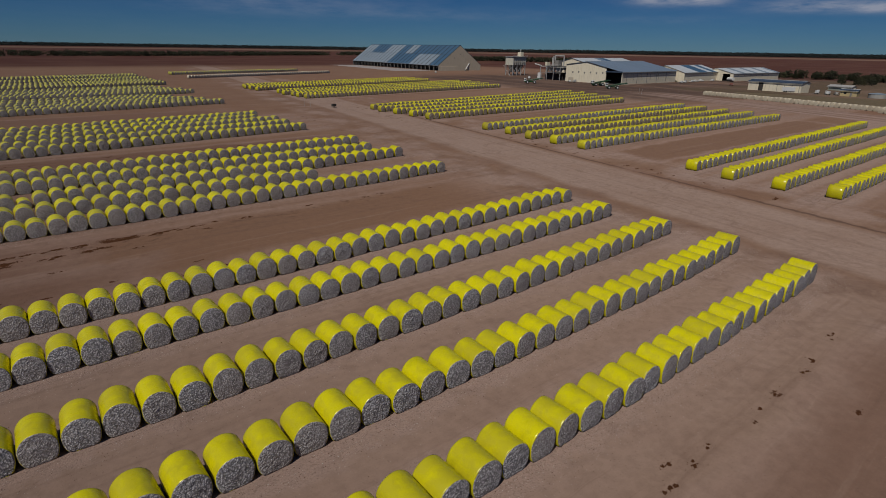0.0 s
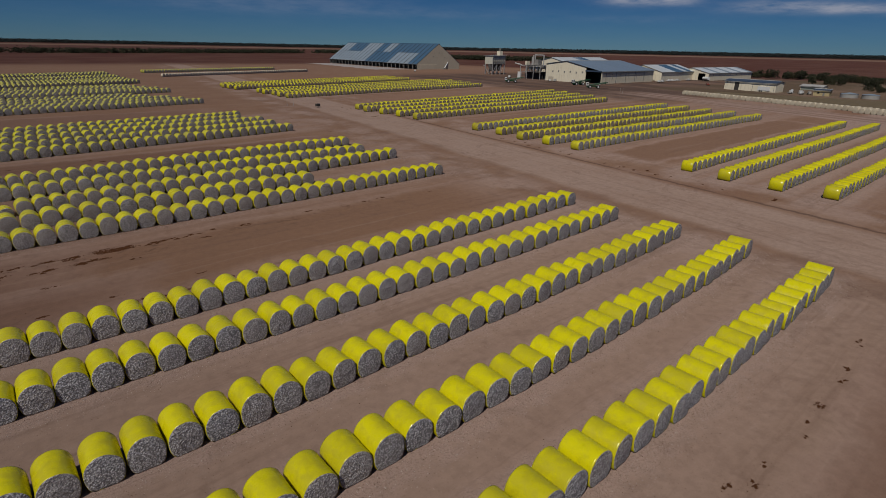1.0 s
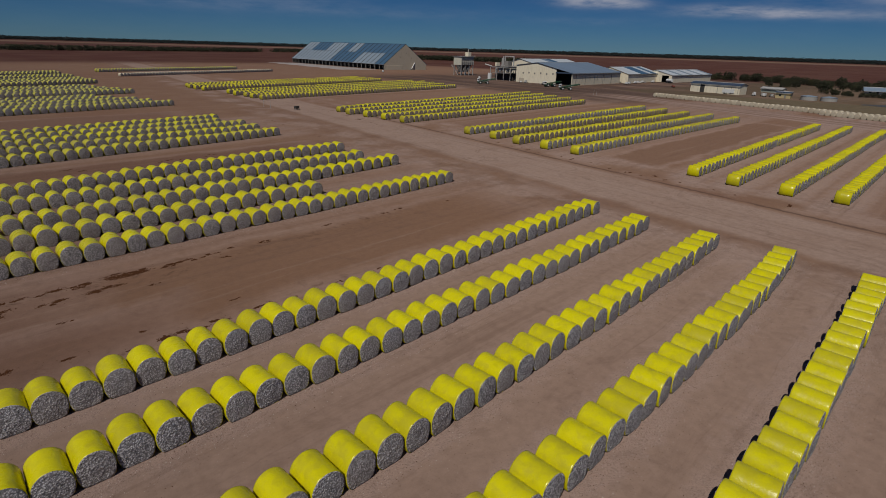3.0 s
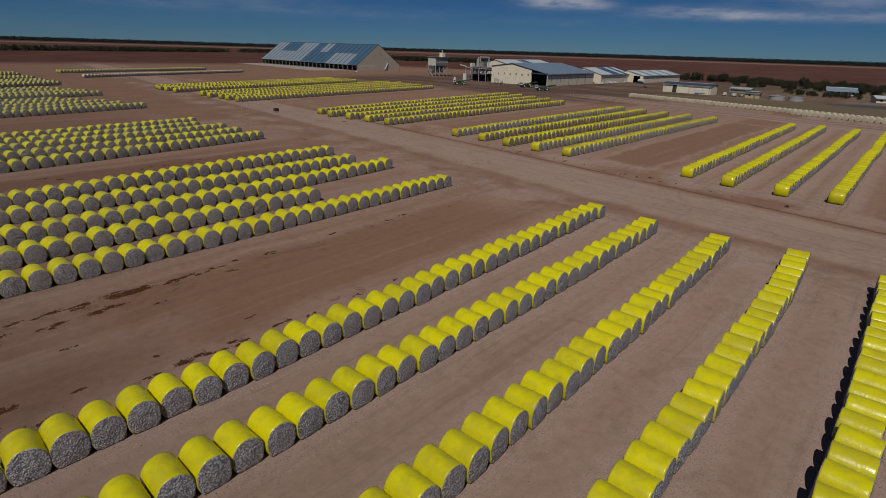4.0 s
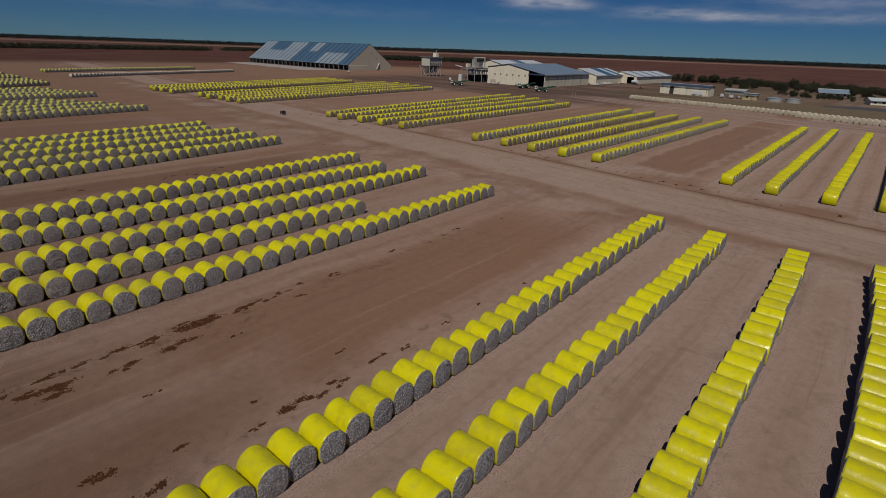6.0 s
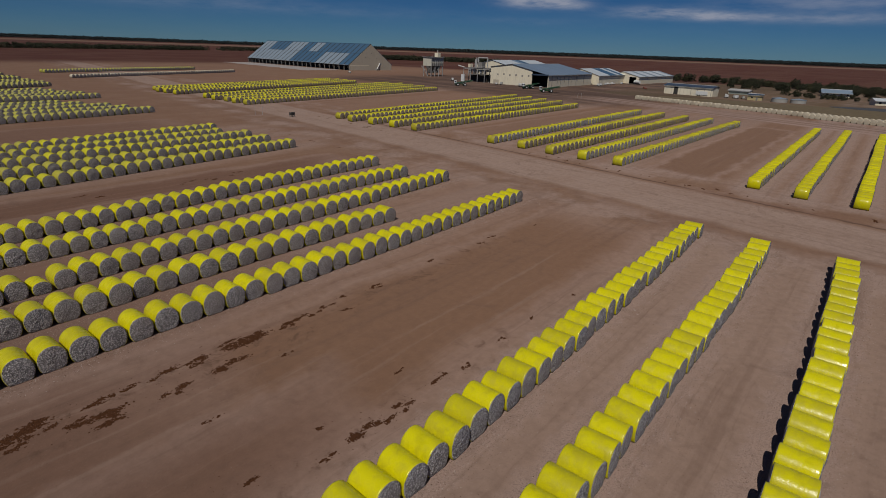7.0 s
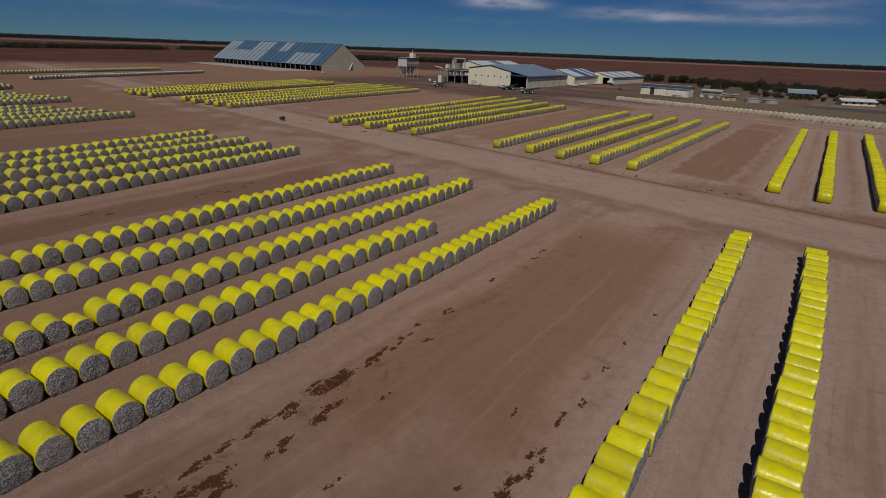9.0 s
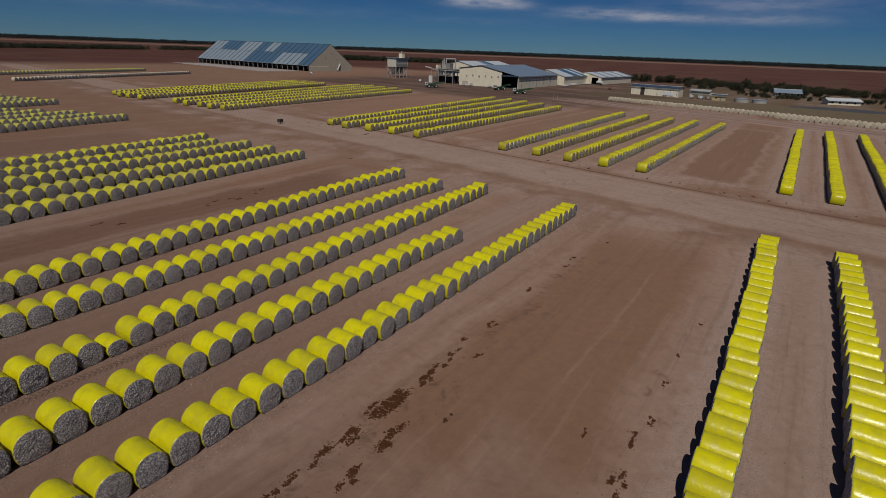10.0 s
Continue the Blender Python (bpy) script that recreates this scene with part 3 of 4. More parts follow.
bale_block("cotton_bale_rows", "close rows of dusty faded yellow cotton bales", [(-34, 231.7, 56.2, 251.5), (-34, 241.3, 50.5, 260), (-34, 251.1, 47.3, 269.4), (-34, 260.8, 40.3, 277.8), (-34, 270.5, 35.2, 286.1)], wrap_dusty, cotton_dull, 18, 3)
bale_block("cotton_bale_rows", "dusty faded yellow cotton bales by a dirt lane", [(-42, 289.7, 55.2, 312.5), (-42, 299.2, 51.5, 321.2), (-42, 308.7, 47.3, 329.7), (-42, 318.3, 44.1, 338.7), (-42, 328.4, 41.9, 347.6)], wrap_dusty, cotton_dull, 14, 2)
bale_block("cotton_bale_rows", "far rows of dusty yellow cotton bales", [(-50, 344.1, 52.1, 384.8), (-50, 354.2, 51.6, 394.4), (-50, 364.6, 49.3, 404), (-50, 375.7, 48.7, 414.6), (-50, 396.6, 47.7, 435.2), (-50, 408.9, 47.1, 447.4), (-50, 436.1, 45.8, 476), (-50, 450.7, 45.1, 489.8)], wrap_dusty, cotton_dull, 12, 1)
bale_block("white_bale_row", "long row of white-wrapped round cotton bales", [(290.3, 22, 316.2, 191.5), (284.5, 22, 295.5, 96.5)], wrap_white, wrap_white, 18, 3, fat=1.04)

# ---- building materials ----
def sheet_material(name, colour, rough=0.55, metal=0.0, rib=0.76, axis=0, dirt=0.25):
    """Ribbed painted steel sheet; the ribs stand across the given axis of the object."""
    m = Nodes(name, rough, metal, 0.4)
    p, o = m.where(), m.own()
    luck = m.lucky()
    a = m.axes(o)[axis]
    ribs = m.sum("SINE", m.sum("MULTIPLY", a, 2 * math.pi / rib))
    stain = m.noise(p, 0.35, 5, 0.6)
    streak = m.noise(m.vec(m.sum("MULTIPLY", a, 1.6), 0.0, m.sum("MULTIPLY", m.axes(o)[2], 0.15)), 1.0, 4, 0.6)
    dark = tuple(0.62 * c for c in colour)
    tone = m.mix(m.ramp(luck, 0, 1, 0.0, 0.18), colour, dark)
    tone = m.mix(m.sum("MULTIPLY", m.ramp(streak, 0.45, 0.75), dirt), tone, (0.20, 0.15, 0.11))
    m.colour(m.mix(m.ramp(stain, 0.45, 0.8, 0.0, dirt), tone, dark))
    m.bump(ribs, 0.25, 0.04)
    return m.mat


def plain_material(name, colour, rough=0.6, metal=0.0, grain=0.5, vary=0.25, spec=0.4):
    m = Nodes(name, rough, metal, spec)
    p = m.where()
    n1, n2 = m.noise(p, grain, 5, 0.6), m.noise(p, grain * 9, 3, 0.6)
    tone = m.mix(m.ramp(n1, 0.35, 0.7, 0.0, vary), colour, tuple(0.55 * c for c in colour))
    m.colour(m.mix(m.ramp(n2, 0.5, 0.8, 0.0, vary), tone, tuple(0.7 * c for c in colour)))
    m.bump(n2, 0.2, 0.02)
    return m.mat


cream_x = sheet_material("cream_wall_sheet", (0.80, 0.72, 0.55), 0.6, axis=0)
cream_y = sheet_material("cream_wall_sheet_across", (0.80, 0.72, 0.55), 0.6, axis=1)
beige_wall = sheet_material("beige_gable_sheet", (0.52, 0.45, 0.35), 0.65, axis=0)
roof_blue = sheet_material("blue_grey_roof_sheet", (0.058, 0.130, 0.215), 0.45, 0.1, axis=1, dirt=0.1)
roof_pale = sheet_material("pale_zinc_roof_sheet", (0.245, 0.305, 0.36), 0.5, 0.1, axis=1, dirt=0.1)
roof_white = sheet_material("white_roof_sheet", (0.60, 0.64, 0.66), 0.42, 0.1, axis=0, dirt=0.1)
roof_steel = sheet_material("steel_blue_roof_sheet", (0.22, 0.29, 0.37), 0.40, 0.15, axis=0, dirt=0.15)
roof_dark = sheet_material("dark_blue_roof_sheet", (0.06, 0.09, 0.14), 0.38, 0.3, axis=1, dirt=0.1)
steel = plain_material("galvanised_steel", (0.44, 0.43, 0.41), 0.5, 0.15)
grey_steel = plain_material("weathered_grey_steel", (0.25, 0.235, 0.215), 0.6, 0.1)
# near-black for joints and gear; inside buildings the colour stands for shade
dark_inside = plain_material("dark_fittings_and_inside_shade", (0.05, 0.045, 0.04), 0.9)
machine_green = plain_material("green_machine_paint", (0.008, 0.062, 0.02), 0.45, 0.0, 1.2)
rubber = plain_material("black_rubber", (0.02, 0.02, 0.02), 0.85, 0.0, 2.0)
white_paint = plain_material("white_vehicle_paint", (0.68, 0.68, 0.66), 0.4, 0.0, 0.8, 0.12)
red_paint = plain_material("faded_red_paint", (0.22, 0.05, 0.03), 0.6)
glass_dark = plain_material("dark_window_glass", (0.02, 0.025, 0.03), 0.12)
concrete = plain_material("pale_concrete", (0.36, 0.34, 0.31), 0.85)
ochre_wall = plain_material("ochre_rendered_wall", (0.48, 0.38, 0.20), 0.8)
bark = plain_material("grey_brown_bark", (0.12, 0.09, 0.07), 0.9, 0.0, 3.0)
water_mat = plain_material("still_muddy_water", (0.085, 0.080, 0.070), 0.5, 0.0, 0.2, 0.3)
grass_mat = plain_material("dry_olive_grass", (0.155, 0.115, 0.062), 0.95, 0.0, 0.3, 0.5)
apron_mat = plain_material("pale_dusty_apron", (0.36, 0.32, 0.30), 0.95, 0.0, 0.12, 0.4)
trash_mat = plain_material("dark_leaf_trash", (0.078, 0.033, 0.016), 1.0, 0.0, 4.0, 0.5, 0.04)
lint_mat = plain_material("loose_cotton_lint", (0.50, 0.44, 0.40), 0.95, 0.0, 4.0, 0.2)


def leaf_material(name, a, b):
    m = Nodes(name, 0.75, 0.0, 0.25)
    m.colour(m.mix(m.lucky(True), a, b))
    return m.mat


leaves_dark = leaf_material("dark_gum_leaves", (0.024, 0.029, 0.016), (0.052, 0.052, 0.028))
# the bluish haze before the far trees is mixed into their leaf colour
leaves_far = leaf_material("hazy_far_leaves", (0.019, 0.025, 0.024), (0.028, 0.034, 0.031))
leaves_olive = leaf_material("olive_tree_leaves", (0.034, 0.038, 0.018), (0.068, 0.062, 0.032))


def box(bm, x0, x1, y0, y1, z0, z1):
    vs = [bm.verts.new((x, y, z)) for z in (z0, z1) for x, y in ((x0, y0), (x1, y0), (x1, y1), (x0, y1))]
    for q in ((0, 3, 2, 1), (4, 5, 6, 7), (0, 1, 5, 4), (1, 2, 6, 5), (2, 3, 7, 6), (3, 0, 4, 7)):
        bm.faces.new([vs[i] for i in q])


def block(name, x0, x1, y0, y1, z0, z1, material, parent, label=""):
    bm = bmesh.new()
    box(bm, x0, x1, y0, y1, z0, z1)
    return part(name, bm, material, parent, label)


def tube(bm, a, b, r, n=8, r2=None):
    a, b = Vector(a), Vector(b)
    r2 = r if r2 is None else r2
    q = (b - a).to_track_quat("Z", "Y").to_matrix()
    rings = []
    for c, rad in ((a, r), (b, r2)):
        rings.append([bm.verts.new(c + q @ Vector((rad * math.cos(2 * math.pi * i / n), rad * math.sin(2 * math.pi * i / n), 0))) for i in range(n)])
    for i in range(n):
        bm.faces.new((rings[0][i], rings[0][(i + 1) % n], rings[1][(i + 1) % n], rings[1][i]))
    bm.faces.new(rings[0][::-1])
    bm.faces.new(rings[1])


def bar(name, a, b, r, material, parent, n=8, r2=None, label=""):
    bm = bmesh.new()
    tube(bm, a, b, r, n, r2)
    return part(name, bm, material, parent, label, smooth=False)


def slab(name, corners, thick, material, parent, label=""):
    """A flat sheet with thickness through four or more corners in order."""
    c = [Vector(p) for p in corners]
    nrm = (c[1] - c[0]).cross(c[2] - c[0]).normalized() * thick
    n = len(c)
    verts = [tuple(p) for p in c] + [tuple(p - nrm) for p in c]
    faces = [tuple(range(n)), tuple(range(2 * n - 1, n - 1, -1))] + [(i, n + i, n + (i + 1) % n, (i + 1) % n) for i in range(n)]
    return link(name, verts, faces, material, parent, label)


def building(name, x, y, turn, label, category):
    ob = tagged(new(name), label, category)
    ob.matrix_basis = pose(x, y, 0, 0, 0, turn)
    return ob


# ---- the large storage barn: steep roof in blue and pale sheets over open sides ----
def storage_barn(x, y, turn, W, L, eave, peak):
    b = building("storage_barn", x, y, turn, "huge steep-roofed seed storage barn with blue and pale roof sheets", "barn")
    mid = W / 2
    kinds = "LLLUUUULLLLBBWWBBUUUUUBB"
    n = len(kinds)
    for i, k in enumerate(kinds):
        y1, y0 = L * (1 - i / n), L * (1 - (i + 1) / n)
        for half, (s0, s1) in (("low", (-0.03, 0.515)), ("high", (0.523, 1.0))):
            blue = k == "B" or (k == "U" and half == "high") or (k == "W" and half == "low")
            pts = []
            for s, yy in ((s0, y0 + 0.7), (s0, y1 - 0.7), (s1, y1 - 0.7), (s1, y0 + 0.7)):
                pts.append((mid * s, yy, eave + (peak - eave) * s))
            slab("roof_sheet", pts[::-1], 0.12, roof_blue if blue else roof_pale, b)
    slab("roof", [(-0.6, 0, eave - 0.5), (mid, 0, peak - 0.14), (mid, L, peak - 0.14), (-0.6, L, eave - 0.5)], 0.1, dark_inside, b, "dark roof underlay seen in the joints")
    slab("roof", [(mid, 0, peak), (W + 0.8, 0, eave - 0.4), (W + 0.8, L, eave - 0.4), (mid, L, peak)], 0.15, roof_blue, b)
    bm = bmesh.new()
    tube(bm, (mid, -0.2, peak), (mid, L + 0.2, peak), 0.35, 6)
    part("ridge_cap", bm, roof_blue, b)
    for yy, nm in ((0.0, "gable_wall"), (L - 0.3, "gable_wall")):
        bm = bmesh.new()
        loop = [(0.4, 0), (W, 0), (W, eave - 0.4), (mid, peak - 0.4), (0.4, eave - 0.2)]
        f = [bm.verts.new((px, yy, pz)) for px, pz in loop]
        k2 = [bm.verts.new((px, yy + 0.3, pz)) for px, pz in loop]
        bm.faces.new(f)
        bm.faces.new(k2[::-1])
        for i in range(5):
            bm.faces.new((f[i], k2[i], k2[(i + 1) % 5], f[(i + 1) % 5]))
        part(nm, bm, beige_wall, b, "plain beige sheet gable")
    block("sill_band", 1.0, W * 0.45, -0.12, -0.02, 4.6, 5.1, cream_x, b)
    block("door", 3.0, W * 0.42, -0.14, -0.02, 0.05, 4.5, beige_wall, b, "wide closed sliding door")
    block("wall", W - 0.3, W, 0.3, L - 0.3, 0, eave - 0.5, beige_wall, b)
    for fx, fz in ((0.36, 13), (0.63, 12), (0.5, 17)):
        block("vent", W * fx, W * fx + 1.0, -0.15, -0.02, fz, fz + 0.8, grey_steel, b)
    bays = 24
    for i in range(bays + 1):
        yy = 0.5 + (L - 1.0) * i / bays
        block("post", 0.0, 0.7, yy - 0.35, yy + 0.35, 0, eave - 0.6, grey_steel, b)
        if i < bays and i % 3 != 1:
            bar("brace", (0.35, yy + 0.4, eave - 0.8), (0.35, yy + 3.6, eave * 0.45), 0.16, grey_steel, b, 6)
    block("gutter", -0.75, -0.45, 0, L, eave - 0.75, eave - 0.35, steel, b)
    # added near-black sheet whose colour gives the shade behind the posts
    block("inner_shade_sheet", 9.0, 9.3, 0.4, L - 0.4, 0, eave + 6, dark_inside, b, "added dark sheet for the shade inside the barn")
    return b


storage_barn(343, 524, 1.2, 59, 212, 6.0, 26.8)

# auger and gear by the barn's gable
def auger(x, y, turn):
    a = building("grain_auger", x, y, turn, "white grain auger on wheels beside the barn", "auger")
    bar("conveyor_tube", (-3, 0, 0.8), (4, 0, 7.5), 0.45, white_paint, a)
    bar("axle", (0, -1.4, 0.6), (0, 1.4, 0.6), 0.15, grey_steel, a)
    for sy in (-1.5, 1.5):
        bar("wheel", (0, sy - 0.18, 0.6), (0, sy + 0.18, 0.6), 0.6, rubber, a, 14)
    bar("strut", (0, 0, 0.7), (1.5, 0, 5.0), 0.12, grey_steel, a)
    block("hopper", -4.2, -2.4, -0.9, 0.9, 0.1, 1.5, grey_steel, a)


auger(381.5, 523.5, 20)


# ---- gabled halls and sheds ----
def hall(name, x, y, turn, label, LX, LY, eave0, eave1, peak, ridge, walls, roof0, roof1, opening=None, over=0.6, category="building"):
    """A hall along its own x: eave0 at y = 0, eave1 at y = LY, ridge at that share of LY. opening: a gap in the front gable, from and to, in y, and its height."""
    b = building(name, x, y, turn, label, category)
    ry = LY * ridge

    def top(yy):
        return eave0 + (peak - eave0) * yy / ry if yy <= ry else peak + (eave1 - peak) * (yy - ry) / (LY - ry)

    def gable(xx, spans):
        for a, c, z0 in spans:
            cut = [a] + ([ry] if a < ry < c else []) + [c]
            loop = [(a, z0), (c, z0)] + [(yy, top(yy) - 0.05) for yy in reversed(cut)]
            bm = bmesh.new()
            f = [bm.verts.new((xx, yy, zz)) for yy, zz in loop]
            k2 = [bm.verts.new((xx + 0.3, yy, zz)) for yy, zz in loop]
            bm.faces.new(f[::-1])
            bm.faces.new(k2)
            for i in range(len(loop)):
                j = (i + 1) % len(loop)
                bm.faces.new((f[i], f[j], k2[j], k2[i]))
            part("gable_wall", bm, walls[1], b)

    if opening:
        o0, o1, oz = opening
        spans = ([(0, o0, 0)] if o0 > 0.05 else []) + ([(o1, LY, 0)] if o1 < LY - 0.05 else [])
        if oz < top((o0 + o1) / 2) - 0.3:
            spans.append((o0, o1, oz))
        gable(0, spans)
        # inner wall and floor are added near-black, their colour gives the inside's shade
        inner = bmesh.new()
        box(inner, min(16, LX * 0.4), min(16, LX * 0.4) + 0.2, 0.3, LY - 0.3, 0, min(eave0, eave1))
        part("inner_wall", inner, dark_inside, b, "inner wall coloured dark for the unlit inside")
        block("floor_slab", 0.1, min(16, LX * 0.4), 0.3, LY - 0.3, 0.0, 0.05, dark_inside, b)
    else:
        gable(0, [(0, LY, 0)])
    gable(LX - 0.3, [(0, LY, 0)])
    block("side_wall", 0.3, LX - 0.3, 0, 0.3, 0, eave0 - 0.05, walls[0], b)
    block("side_wall", 0.3, LX - 0.3, LY - 0.3, LY, 0, eave1 - 0.05, walls[0], b)
    n = max(3, int(LX / 7))
    for i in range(n):
        x0, x1 = -over + (LX + 2 * over) * i / n, -over + (LX + 2 * over) * (i + 1) / n - 0.03
        r0 = roof0[i % len(roof0)]
        r1 = roof1[i % len(roof1)]
        slope0 = (peak - eave0) / ry
        slope1 = (peak - eave1) / (LY - ry)
        slab("roof_sheet", [(x0, -over, eave0 - over * slope0 + 0.1), (x1, -over, eave0 - over * slope0 + 0.1), (x1, ry, peak + 0.1), (x0, ry, peak + 0.1)], 0.1, r0, b)
        slab("roof_sheet", [(x0, ry, peak + 0.1), (x1, ry, peak + 0.1), (x1, LY + over, eave1 - over * slope1 + 0.1), (x0, LY + over, eave1 - over * slope1 + 0.1)], 0.1, r1, b)
    bar("ridge_cap", (-over, ry, peak + 0.12), (LX + over, ry, peak + 0.12), 0.22, steel, b, 6)
    block("gutter", -over, LX + over, -over - 0.25, -over + 0.02, eave0 - 0.55, eave0 - 0.25, steel, b)
    return b


gin = hall("gin_building", 343.9, 276.2, 6, "cream steel gin hall with blue-grey roof and open bay", 78, 52, 9.0, 13.0, 15.6, 0.62, (cream_x, cream_y), [roof_steel], [roof_steel], opening=(0.4, 14.0, 20), over=0.8)
for i in range(6):
    block("window", -0.08, -0.02, 16.5 + i * 5.6, 17.7 + i * 5.6, 7.0 - (i % 2) * 0.4, 8.3 - (i % 2) * 0.4, grey_steel, gin)
block("fascia", -0.9, 0.2, 0, 14.0, 8.4, 9.4, roof_dark, gin)
block("door", -0.10, -0.02, 44, 49, 0.05, 3.2, beige_wall, gin, "closed roller door")
for i in range(5):
    block("wall_post", 6 + i * 14, 6.35 + i * 14, -0.12, -0.02, 0, 8.6, grey_steel, gin)
block("trim_band", 3, 68, -0.10, -0.02, 7.4, 7.9, beige_wall, gin)
for i in range(5):
    bar("downpipe", (14 + i * 12, -0.25, 7.2), (15.0 + i * 12, -0.25, 3.6), 0.12, grey_steel, gin, 6)

hall("rear_hall", 428.6, 281.2, 6, "cream hall with white and blue roof sheets joined behind the gin", 62, 32, 7.6, 8.4, 12.6, 0.55, (cream_x, cream_y), [roof_white, roof_white, roof_white, roof_blue, roof_blue, roof_white, roof_blue], [roof_steel])
hall("back_hall", 378.0, 341.2, 6, "tall cream hall with pale and blue roof behind the machinery", 76, 34, 13.0, 13.0, 17.0, 0.5, (cream_x, cream_y), [roof_white, roof_white, roof_white, roof_white, roof_steel, roof_blue], [roof_steel])
shed = hall("machinery_shed", 487.1, 272.5, 2, "cream machinery shed with white roof and dark open doorway", 84, 31, 6.6, 6.6, 10.4, 0.5, (cream_x, cream_y), [roof_white, roof_white, roof_pale], [roof_white], opening=(3.0, 9.5, 6.0))
block("sliding_door", -0.14, -0.02, 10.0, 23.0, 0.05, 5.8, cream_y, shed)
for i in range(6):
    block("wall_mark", 8 + 11 * i, 8.6 + 11 * i, -0.08, -0.02, 4.3, 5.2, grey_steel, shed)

# long low shed: its long front faces the yard, so it lies along its own x turned by a quarter
low = hall("low_shed", 390.3, 206.6, -90, "low cream shed with dark blue roof and a dark-painted bay", 34, 11, 5.9, 5.9, 7.0, 0.5, (cream_x, cream_y), [roof_dark], [roof_dark])
# a near-black panel on the closed wall paints the bay's shade
block("bay_shade_panel", 7.0, 10.0, -0.06, 0.0, 0.05, 5.2, dark_inside, low, "dark panel painted as the shade of an open bay")
block("door", 10.4, 18.0, -0.12, -0.04, 0.05, 4.6, cream_x, low)
for i in range(4):
    block("wall_post", 19 + i * 4.6, 19.2 + i * 4.6, -0.10, -0.02, 0, 4.6, grey_steel, low)

hall("skillion_shed", 446.9, 180.3, -95, "low grey-green storage shed", 15, 6, 2.8, 2.8, 3.6, 0.5, (sheet_material("grey_green_sheet", (0.30, 0.33, 0.28), 0.6), cream_y), [steel], [steel])
hut = hall("ochre_hut", 390.3, 150.2, -82, "small ochre hut with a flat dark roof", 8.5, 6, 3.6, 3.6, 4.0, 0.5, (ochre_wall, ochre_wall), [roof_dark], [roof_dark])
block("window", 2, 3.2, -0.08, -0.02, 1.4, 2.4, glass_dark, hut)
block("door", 5, 6, -0.08, -0.02, 0.05, 2.1, grey_steel, hut)
house = hall("farmhouse", 508.8, 130.0, -70, "grey-roofed farmhouse among trees", 18, 10, 3.0, 3.0, 5.2, 0.5, (cream_x, cream_y), [roof_steel], [roof_steel], over=1.4)
for i in range(4):
    block("window", 2 + 4.5 * i, 3.6 + 4.5 * i, -0.08, -0.02, 1.0, 2.3, glass_dark, house)
longb = hall("long_cottage", 439.8, 87.8, -58, "long cream cottage with a white roof beside the pond", 21, 8, 3.0, 3.0, 4.2, 0.5, (cream_x, cream_y), [roof_white], [roof_white], over=0.8)
for i in range(5):
    block("window", 2 + 4.8 * i, 3.4 + 4.8 * i, -0.08, -0.02, 1.0, 2.1, glass_dark, longb)


def water_tank(x, y, r, h):
    t = building("water_tank", x, y, 0, "round grey concrete water tank with a low conical lid", "water tank")
    bm = bmesh.new()
    tube(bm, (0, 0, 0), (0, 0, h), r, 28)
    part("tank_wall", bm, concrete, t)
    bm = bmesh.new()
    tube(bm, (0, 0, h + 0.01), (0, 0, h + 0.7), r + 0.15, 28, 0.4)
    part("lid", bm, roof_pale, t)
    t["group"] = "water tanks"


water_tank(394.2, 132.2, 4.6, 2.3)
water_tank(396.9, 122.1, 4.4, 2.2)


# ---- hopper tower ----
bin_sheet = sheet_material("weathered_bin_sheet", (0.60, 0.57, 0.47), 0.6, axis=1, dirt=0.35)


def hopper_tower(x, y, turn):
    t = building("hopper_tower", x, y, turn, "raised beige seed hopper on steel legs", "hopper")
    LX, LY = 17.0, 9.0
    for ix in range(4):
        for iy in range(2):
            block("leg", ix * LX / 3 - 0.3, ix * LX / 3 + 0.3, iy * LY - 0.3, iy * LY + 0.3, 0, 9.4, steel, t)
    for ix in range(3):
        bar("brace", (ix * LX / 3, 0, 1), ((ix + 1) * LX / 3, 0, 8.5), 0.14, steel, t, 6)
        bar("brace", (ix * LX / 3, LY, 8.5), ((ix + 1) * LX / 3, LY, 1), 0.14, steel, t, 6)
    bar("brace", (0, 0, 8.5), (0, LY, 1), 0.14, steel, t, 6)
    block("bin", -0.5, LX + 0.5, -0.5, LY + 0.5, 9.4, 17.0, bin_sheet, t, "weathered beige sheet bin")
    for ix in range(3):
        block("side_panel", 0.3 + ix * 5.7, 5.3 + ix * 5.7, -0.62, -0.52, 9.6, 11.8, grey_steel, t, "dark weathered panel")
        bm = bmesh.new()
        tube(bm, (2.8 + ix * 5.7, LY / 2, 9.35), (2.8 + ix * 5.7, LY / 2, 3.0), 3.6, 12, 0.9)
        part("cone", bm, grey_steel, t)
    for ix in range(7):
        block("rib", -0.3 + ix * 2.85, -0.05 + ix * 2.85, -0.85, -0.62, 9.4, 16.8, steel, t)
    block("walkway", -1.4, LX + 1.4, -1.6, LY + 1.6, 17.0, 17.2, steel, t)
    for k in range(7):
        bar("rail_post", (-1.3 + k * 3.2, -1.5, 17.2), (-1.3 + k * 3.2, -1.5, 18.3), 0.07, steel, t, 5)
    bar("handrail", (-1.3, -1.5, 18.3), (LX + 1.3, -1.5, 18.3), 0.07, steel, t, 5)
    block("head_house", LX - 5, LX - 1, 2, 6, 17.2, 21.0, cream_y, t)
    bar("vent_pipe", (LX - 3, 4, 21.0), (LX - 3, 4, 23.5), 0.4, steel, t, 8)
    for k in range(8):
        block("stair_tread", -3.5, -2.3, 0.5 + k * 1.1, 1.3 + k * 1.1, 1.0 + k * 1.1, 1.1 + k * 1.1, grey_steel, t)
